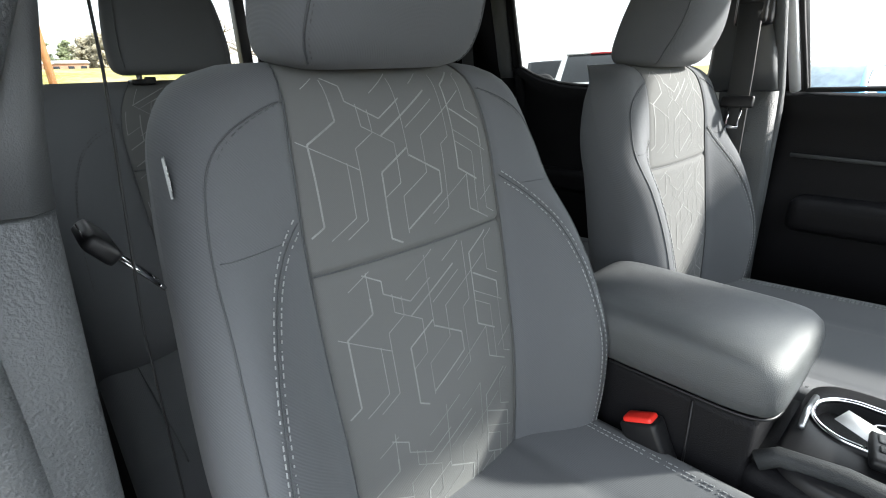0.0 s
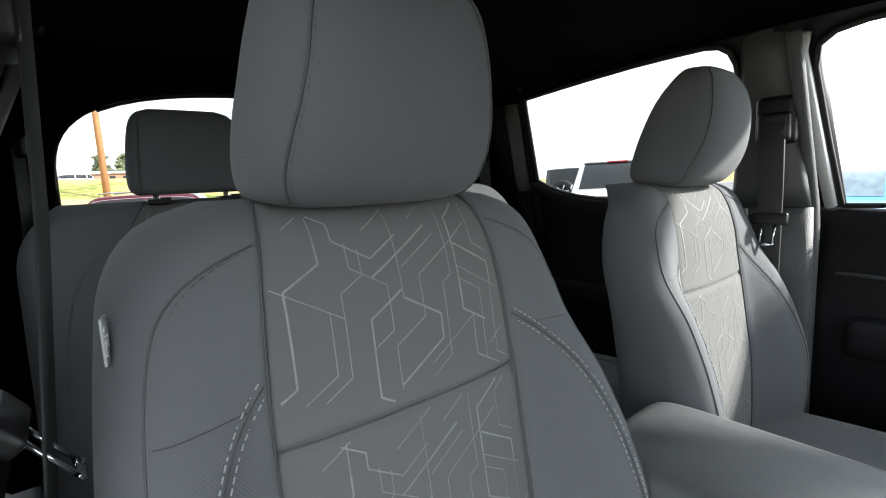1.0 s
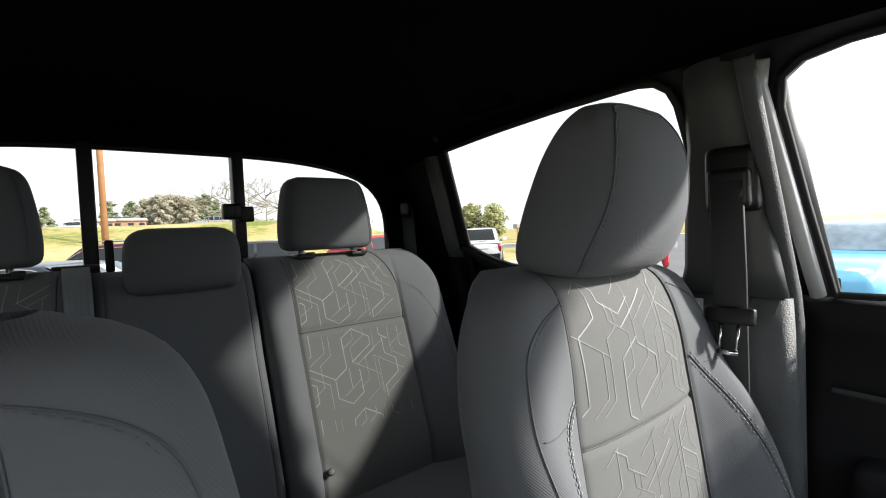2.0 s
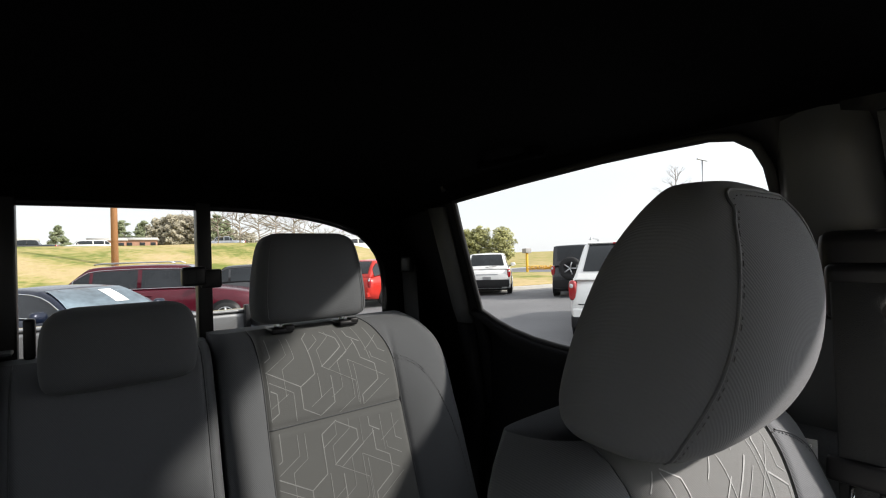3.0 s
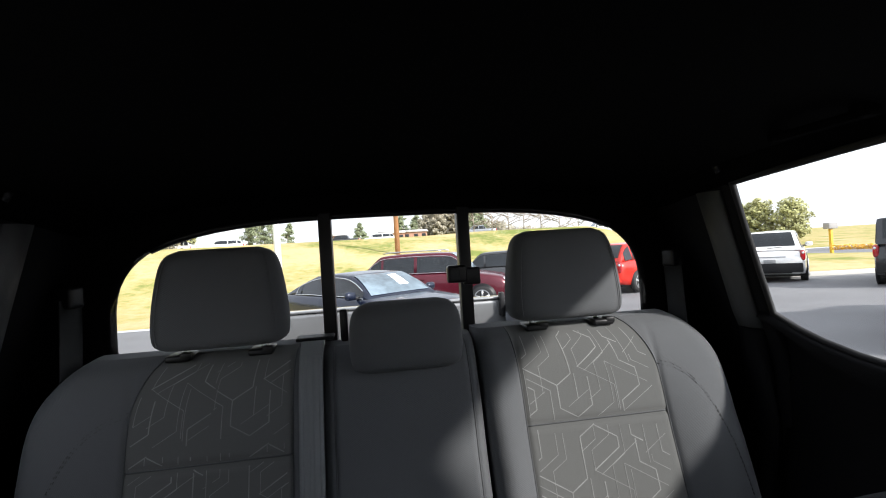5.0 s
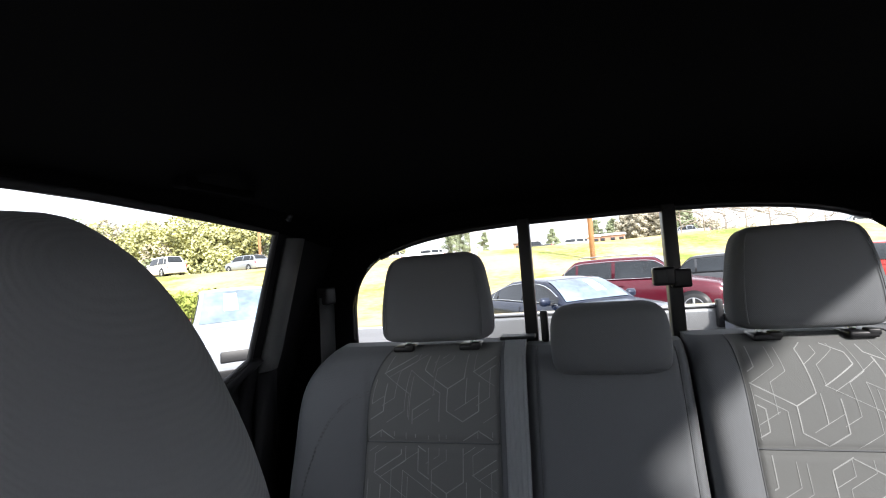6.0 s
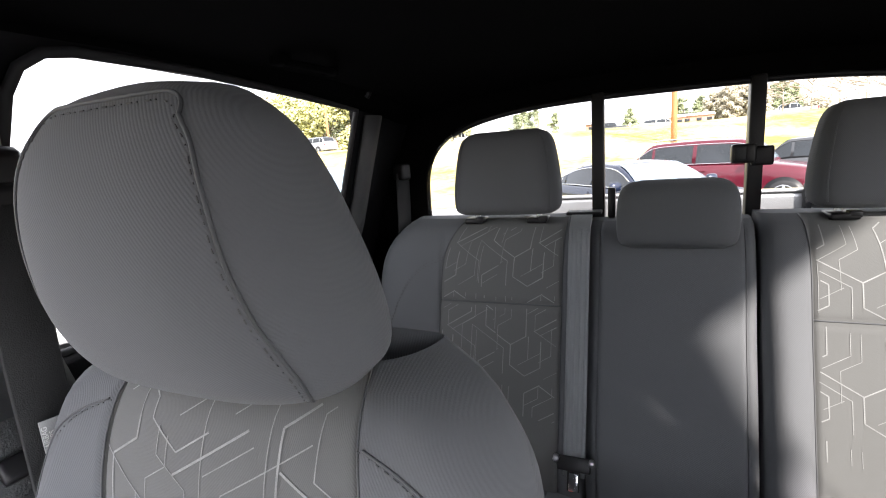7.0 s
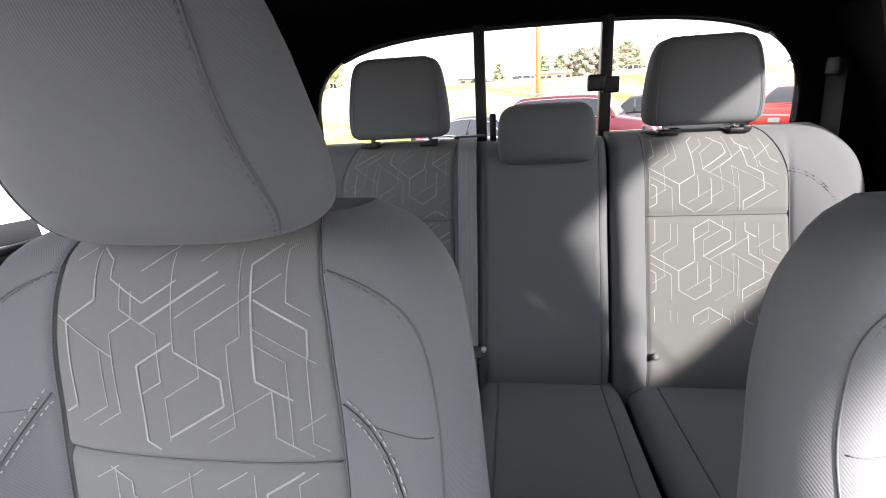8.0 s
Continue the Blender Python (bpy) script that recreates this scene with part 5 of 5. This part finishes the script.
def far_at(az, d):
    """Plan position at a bearing from the truck, degrees towards the driver's side."""
    return d * math.sin(radians(az)), d * math.cos(radians(az))


for name, label, paint, az, d, turn in (
        ("pickup", "white pickup parked on the bank top", "white", 27.4, 50, 80), ("truck", "pale pickup far off behind the bank", "silverpaint", 12.8, 66, 84), ("car", "white car parked far off on the bank", "white", -16.5, 66, 95),
        ("van", "white van with dark side panel on the bank", "white", -21.5, 66, 88), ("truck", "dark pickup far off behind the bank", "graphite", -3.6, 68, 84),
        ("car", "white car parked far off on the bank", "white", 0.6, 69, 97), ("car", "pale grey car parked far off on the bank", "silverpaint", -37.5, 52, 75), ("van", "white van parked by the woods", "white", -45.5, 52, 70)):
    car(name, label, paint, far_at(az, d), turn, 4.9, 1.88, 1.95 if name == "van" else 1.7, 1.08, 1.1, 0.24, 0.34, 0.62 if name in ("pickup", "truck") else 0.86, 0.7 if name in ("pickup", "truck") else 0.97, 1.12 if name in ("pickup", "truck") else None)


def blob_leaves(rnd, centre, radius, count, size, flat=1.0):
    """Many small leaf tufts in a rough ball, as one bmesh."""
    bm = bmesh.new()
    for _ in range(count):
        d = Vector((rnd.gauss(0, 1), rnd.gauss(0, 1), rnd.gauss(0, 1))).normalized() * radius * rnd.uniform(0.6, 1.0)
        d.z *= flat
        p = Vector(centre) + d
        a = Vector((rnd.gauss(0, 1), rnd.gauss(0, 1), rnd.gauss(0, 0.6))).normalized() * size * rnd.uniform(0.6, 1.4)
        b = a.orthogonal().normalized() * size * rnd.uniform(0.4, 0.9)
        c = a.cross(b).normalized() * size * 0.3
        bm.faces.new([bm.verts.new(q) for q in (p - a, p + b + c, p + a, p - b + c)])
    return bm


def pine(rnd, x, y, h, label, bare=0.4, leaf="leaf"):
    z = ground_z(x, y)
    tree = thing("tree", label, "tree", (x, y, z))
    lean = rnd.uniform(-0.3, 0.3)
    pts = [(lean * k * k, 0, h * k) for k in (0, 0.25, 0.5, 0.75, 1.0)]
    part("trunk", tube(pts, 0.16 * h / 10, 8, 0.03), "bark", tree)
    limbs, tufts = [], []
    n = int(16 + h)
    for i in range(n):
        k = bare + (1 - bare) * i / n
        a = rnd.uniform(0, 6.28)
        r = h * 0.2 * (1.05 - k) / (1.05 - bare) * rnd.uniform(0.6, 1.2) + 0.3
        p0 = Vector((lean * k * k, 0, h * k))
        p1 = p0 + Vector((r * math.cos(a), r * math.sin(a), r * rnd.uniform(0.0, 0.4)))
        limbs.append(tube([p0, p1], 0.035, 4, 0.012))
        for q in (0.5, 0.8, 1.0):
            tufts.append(blob_leaves(rnd, p0.lerp(p1, q), 0.35 + 0.2 * r, 26, 0.16, 0.6))
    part("limb", join(*limbs), "bark", tree)
    part("crown", join(*tufts), leaf, tree, smooth=False)
    return tree


def bare_tree(rnd, x, y, h, label, leader=False, spread=1.0):
    z = ground_z(x, y)
    tree = thing("tree", label, "tree", (x, y, z))
    part("trunk", tube([(0, 0, 0), (0.05, 0, h * 0.3), (0.0, 0.05, h * 0.62)], 0.14 * h / 8, 8, 0.07 * h / 8), "bark", tree)
    limbs = []

    def grow(p, d, ln, r, depth):
        q = p + d * ln
        m = p + d * ln * 0.5 + Vector((rnd.gauss(0, 1), rnd.gauss(0, 1), rnd.gauss(0, 1))) * ln * 0.05
        limbs.append(tube([p, m, q], r, 4 if depth > 1 else 5, r * 0.6))
        if depth < 5:
            for _ in range(2 if depth < 4 else 3):
                e = (d + Vector((rnd.gauss(0, 1), rnd.gauss(0, 1), rnd.gauss(0.25, 0.6))) * 0.55).normalized()
                grow(p.lerp(q, rnd.uniform(0.5, 1.0)), e, ln * rnd.uniform(0.55, 0.8), r * 0.6, depth + 1)
    if leader:
        part("leader", tube([(0.0, 0.05, h * 0.6), (0.04, 0.02, h * 0.8), (0, 0, h * 1.02)], 0.07 * h / 8, 6, 0.015), "bark", tree)
        for k in range(26):
            a = 2.4 * k
            grow(Vector((0, 0.03, h * (0.3 + 0.026 * k))), Vector((math.cos(a), math.sin(a), 1.0)).normalized(), h * (0.2 - 0.0055 * k), 0.026 * h / 8, 2)
        part("limbs", join(*limbs), "bark", tree)
        return tree
    for k in range(9):
        a = 2 * math.pi * k / 9 + rnd.uniform(-0.3, 0.3)
        grow(Vector((0, 0, h * (0.25 + 0.055 * k))), Vector((math.cos(a) * spread, math.sin(a) * spread, 0.6)).normalized(), h * 0.26 * spread, 0.11 * h / 8, 1)
    grow(Vector((0, 0.05, h * 0.6)), Vector((0, 0, 1)), h * 0.25, 0.06 * h / 8, 1)
    part("limbs", join(*limbs), "bark", tree)
    return tree


def leafy_tree(rnd, x, y, h, spread, label, leaf):
    """A broad tree: trunk, limbs, and an uneven crown of small leaf tufts."""
    tree = thing("tree", label, "tree", (x, y, ground_z(x, y)))
    part("trunk", tube([(0, 0, 0), (0.04, 0, h * 0.3), (0, 0.05, h * 0.75)], 0.03 * h, 8, 0.01 * h), "bark", tree)
    limbs, tufts = [], []
    for i in range(34):
        a, k = 2.4 * i, 0.16 + 0.78 * i / 34
        r = spread * math.sin(math.pi * min(1, 0.18 + 0.78 * k)) ** 0.7 * rnd.uniform(0.55, 1.1)
        p0, p1 = Vector((0, 0, h * k * 0.8)), Vector((r * math.cos(a), r * math.sin(a), h * k))
        limbs.append(tube([p0, p1], 0.006 * h, 4, 0.002 * h))
        tufts += [blob_leaves(rnd, p0.lerp(p1, q), spread * 0.3, 60, 0.03 * h, 0.8) for q in (0.6, 1.0)]
    part("limbs", join(*limbs), "bark", tree)
    part("crown", join(*tufts), leaf, tree, smooth=False)


rnd = random.Random(3)
for az, d, h in ((-14.0, 102, 6.4), (-13.2, 100, 7.0), (-12.4, 104, 6.6), (-11.5, 102, 6.8), (-9.9, 98, 5.4), (-1.7, 100, 5.4), (-0.9, 104, 3.6), (3.1, 102, 5.8), (3.7, 100, 6.2), (5.0, 104, 6.0), (5.5, 98, 6.2), (11.4, 92, 6.0), (12.2, 90, 6.4), (13.0, 92, 5.8)):
    x, y = far_at(az, d)
    pine(rnd, x, y, h * rnd.uniform(0.95, 1.05), "evergreen pine with thin open crown behind the bank", rnd.uniform(0.2, 0.4))
for az, d, h, sp in ((6.6, 80, 5.2, 1.5), (7.3, 83, 5.6, 1.6), (7.9, 79, 5.7, 1.6), (8.5, 82, 5.9, 1.7), (9.1, 80, 5.8, 1.6), (9.7, 83, 5.7, 1.6), (10.3, 79, 5.4, 1.5), (13.4, 96, 5.6, 2.4), (15.2, 92, 5.2, 2.4), (17.0, 95, 5.6, 2.6), (18.8, 92, 5.3, 2.6), (20.6, 96, 5.2, 2.6), (22.4, 93, 4.8, 2.6), (24.5, 96, 4.2, 2.4), (26.5, 94, 3.6, 2.2)):
    x, y = far_at(az, d)
    leafy_tree(rnd, x, y, h, sp, "broad brownish leafy tree beyond the bank", "leafdry")
for az, d, h, sp in ((40.8, 76, 5.6, 1.9), (42.4, 75, 6.0, 1.9), (45.0, 74, 5.7, 2.1), (38.5, 80, 5.2, 2.2)):
    x, y = far_at(az, d)
    leafy_tree(rnd, x, y, h, sp, "green leafy tree across the road", "leafolive")
for az, d, h in ((12.2, 60, 4.6), (14.4, 58, 4.8), (16.4, 62, 5.0), (18.2, 57, 4.9), (20.2, 60, 4.8), (22.4, 58, 4.4), (24.6, 60, 4.0)):
    x, y = far_at(az, d)
    bare_tree(rnd, x, y, h, "bare leafless tree with wide fine branches", spread=1.7)
bare_tree(rnd, 40.4, 19.4, 8.4, "tall bare leafless tree beyond the lot", True)
woods = thing("woods", "dense olive green and brown far woods", "trees", kind="stuff")
for material, count in (("leafolive", 230), ("leaf", 40), ("leafdry", 70)):
    bms = []
    for i in range(count):
        x = -98 + i * 76 / count + rnd.uniform(-0.8, 0.8)
        y = 50 + rnd.uniform(0, 10) + max(0, (x + 40)) * 0.25
        full = min(1.0, max(0.2, (-x - 14) / 14))
        top = rnd.uniform(0.8, 1.0 + 6.6 * full)
        bms.append(blob_leaves(rnd, (x, y, ground_z(x, y) + top), rnd.uniform(1.5, 2.4), 300, 0.26))
    part("foliage", join(*bms), material, woods, smooth=False)
for k in range(3):
    wire = thing("power_line", "thin sagging power line along the woods", "cable", group="power lines")
    a, b = Vector((-70, 42, 11.0 - 0.9 * k)), Vector((1.45, 30, 10.2 - 0.9 * k))
    part("cable", tube([a.lerp(b, t) - Vector((0, 0, 5.5 * t * (1 - t))) for t in spaced(0, 1, 24, False)], 0.022, 5), "silver", wire)
hedge = thing("hedge", "clipped yellow green hedge at the lot edge", "hedge", kind="stuff")
bms = []
for i in range(40):
    x, y = -9.6 + rnd.uniform(-0.5, 0.5), 7.0 + i * 0.12
    bms.append(blob_leaves(rnd, (x, y, 0.75 + rnd.uniform(-0.1, 0.15)), 0.65, 260, 0.06))
part("foliage", join(*bms), "hedge", hedge, smooth=False)


def pole(name, x, y, h, r, material, label, arms=0):
    ob = thing(name, label, "pole", (x, y, ground_z(x, y) - 0.1))
    part("shaft", tube([(0, 0, 0), (0, 0, h * 0.5), (0, 0, h)], r, 12, r * 0.75), material, ob)
    for k in range(arms):
        part("crossarm", box(-1.1, 1.1, -0.06, 0.06, h - 0.6 - k * 0.9, h - 0.48 - k * 0.9, 0.01), material, ob)
    return ob


pole("utility_pole", 1.45, 30.0, 10, 0.17, "polewood", "brown wooden utility pole on the bank")
pole("utility_pole", -32.0, 44.0, 10, 0.16, "polewood", "wooden utility pole with crossarms by the woods", 2)
pole("lamp_post", -3.75, 19.0, 9, 0.14, "signwhite", "white painted light post beside the bank")
lp = pole("street_lamp", 41.4, 17.6, 9, 0.1, "silver", "tall grey street lamp beyond the lot")
part("lamp_arm", box(-0.9, 0.9, -0.08, 0.08, 8.9, 9.0, 0.02), "silver", lp)

sign = thing("sign", "blue square sign with a white oval emblem", "sign", (26.9, 13.3, ground_z(26.9, 13.3)), facing(-0.89, -0.45))
part("sign_panel", box(-1.15, 1.15, -0.15, 0.15, 2.0, 3.15, 0.05), "signblue", sign)
part("sign_cap", box(-1.15, 1.15, -0.16, 0.16, 3.15, 3.4, 0.04), "signwhite", sign)
oval = [(0.45 * math.cos(a), 0.17, 2.5 + 0.27 * math.sin(a)) for a in spaced(0, 2 * math.pi, 40, False)]
part("emblem", tube(oval, 0.045, 6), "signwhite", sign, "white oval emblem")
part("sign_base", box(-0.9, 0.9, -0.12, 0.12, 0, 2.0, 0.02), "signwhite", sign)
flowers = thing("flower_bed", "low bed of yellow flowers on the island", "flowers", kind="stuff")
part("blossom", join(*[blob_leaves(rnd, (24.6 + 0.1 * i, 22.1 - 0.13 * i, ground_z(24.6, 22) + 0.5), 0.22, 60, 0.05, 0.7) for i in range(13)]), "yellow", flowers, smooth=False)
box_post = thing("parcel_box", "grey box on a yellow post at the kerb", "mailbox", (26.2, 23.7, ground_z(26.2, 23.7)))
part("post", box(-0.07, 0.07, -0.07, 0.07, 0, 1.5, 0.01), "yellow", box_post)
part("case", box(-0.3, 0.3, -0.2, 0.2, 1.5, 1.85, 0.04), "roof", box_post)


def build_island():
    """Raised grass island with a concrete kerb across the lane."""
    isl = thing("grass_island", "raised dry grass island with a concrete kerb", "island", kind="structure")
    path = [(11.0, 17.2), (13.2, 14.6), (16.2, 13.6), (20.0, 13.4), (25.0, 16.5), (27.0, 20.0), (24.0, 24.5), (18.0, 24.0), (12.0, 21.5)]
    pts = []
    for i in range(len(path)):
        a, b = Vector(path[i]), Vector(path[(i + 1) % len(path)])
        pts += [a.lerp(b, k / 6) for k in range(6)]
    for _ in range(4):
        pts = [(pts[i - 1] + pts[i] + pts[(i + 1) % len(pts)]) / 3 for i in range(len(pts))]
    c = sum(pts, Vector((0, 0))) / len(pts)
    top = lambda p, k, h: Vector((c.x + (p.x - c.x) * k, c.y + (p.y - c.y) * k, ground_z(p.x, p.y) * k + ground_z(c.x, c.y) * (1 - k) + h))
    part("kerb", loft([[top(p, 1.0, -0.1) for p in pts], [top(p, 0.999, 0.13) for p in pts], [top(p, 0.985, 0.15) for p in pts], [top(p, 0.97, 0.15) for p in pts]], cap=False), "concrete", isl)
    part("turf", loft([[top(p, k, h) for p in pts] for k, h in ((0.972, 0.13), (0.9, 0.2), (0.6, 0.3), (0.2, 0.34))]), "grass", isl)


build_island()

for az, d in ((-4.6, 72), (2.2, 73), (4.9, 74)):
    x, y = far_at(az, d)
    shed = thing("building", "low brick building with pale roof behind the bank", "building", (x, y, ground_z(x, y)), group="far buildings")
    part("wall", box(-1.9, 1.9, -1.5, 1.5, 0, 1.7, 0.02), "brick", shed)
    part("roof", loft([[Vector((q, yy, z)) for yy, z in ((-1.8, 1.7), (0, 2.1), (1.8, 1.7))] for q in (-2.1, 2.1)]), "concrete", shed)
    for q in (-1.2, 0.2, 1.4):
        part("window", box(q - 0.3, q + 0.3, -1.53, -1.49, 0.9, 1.4, 0.01), "darkglass", shed)
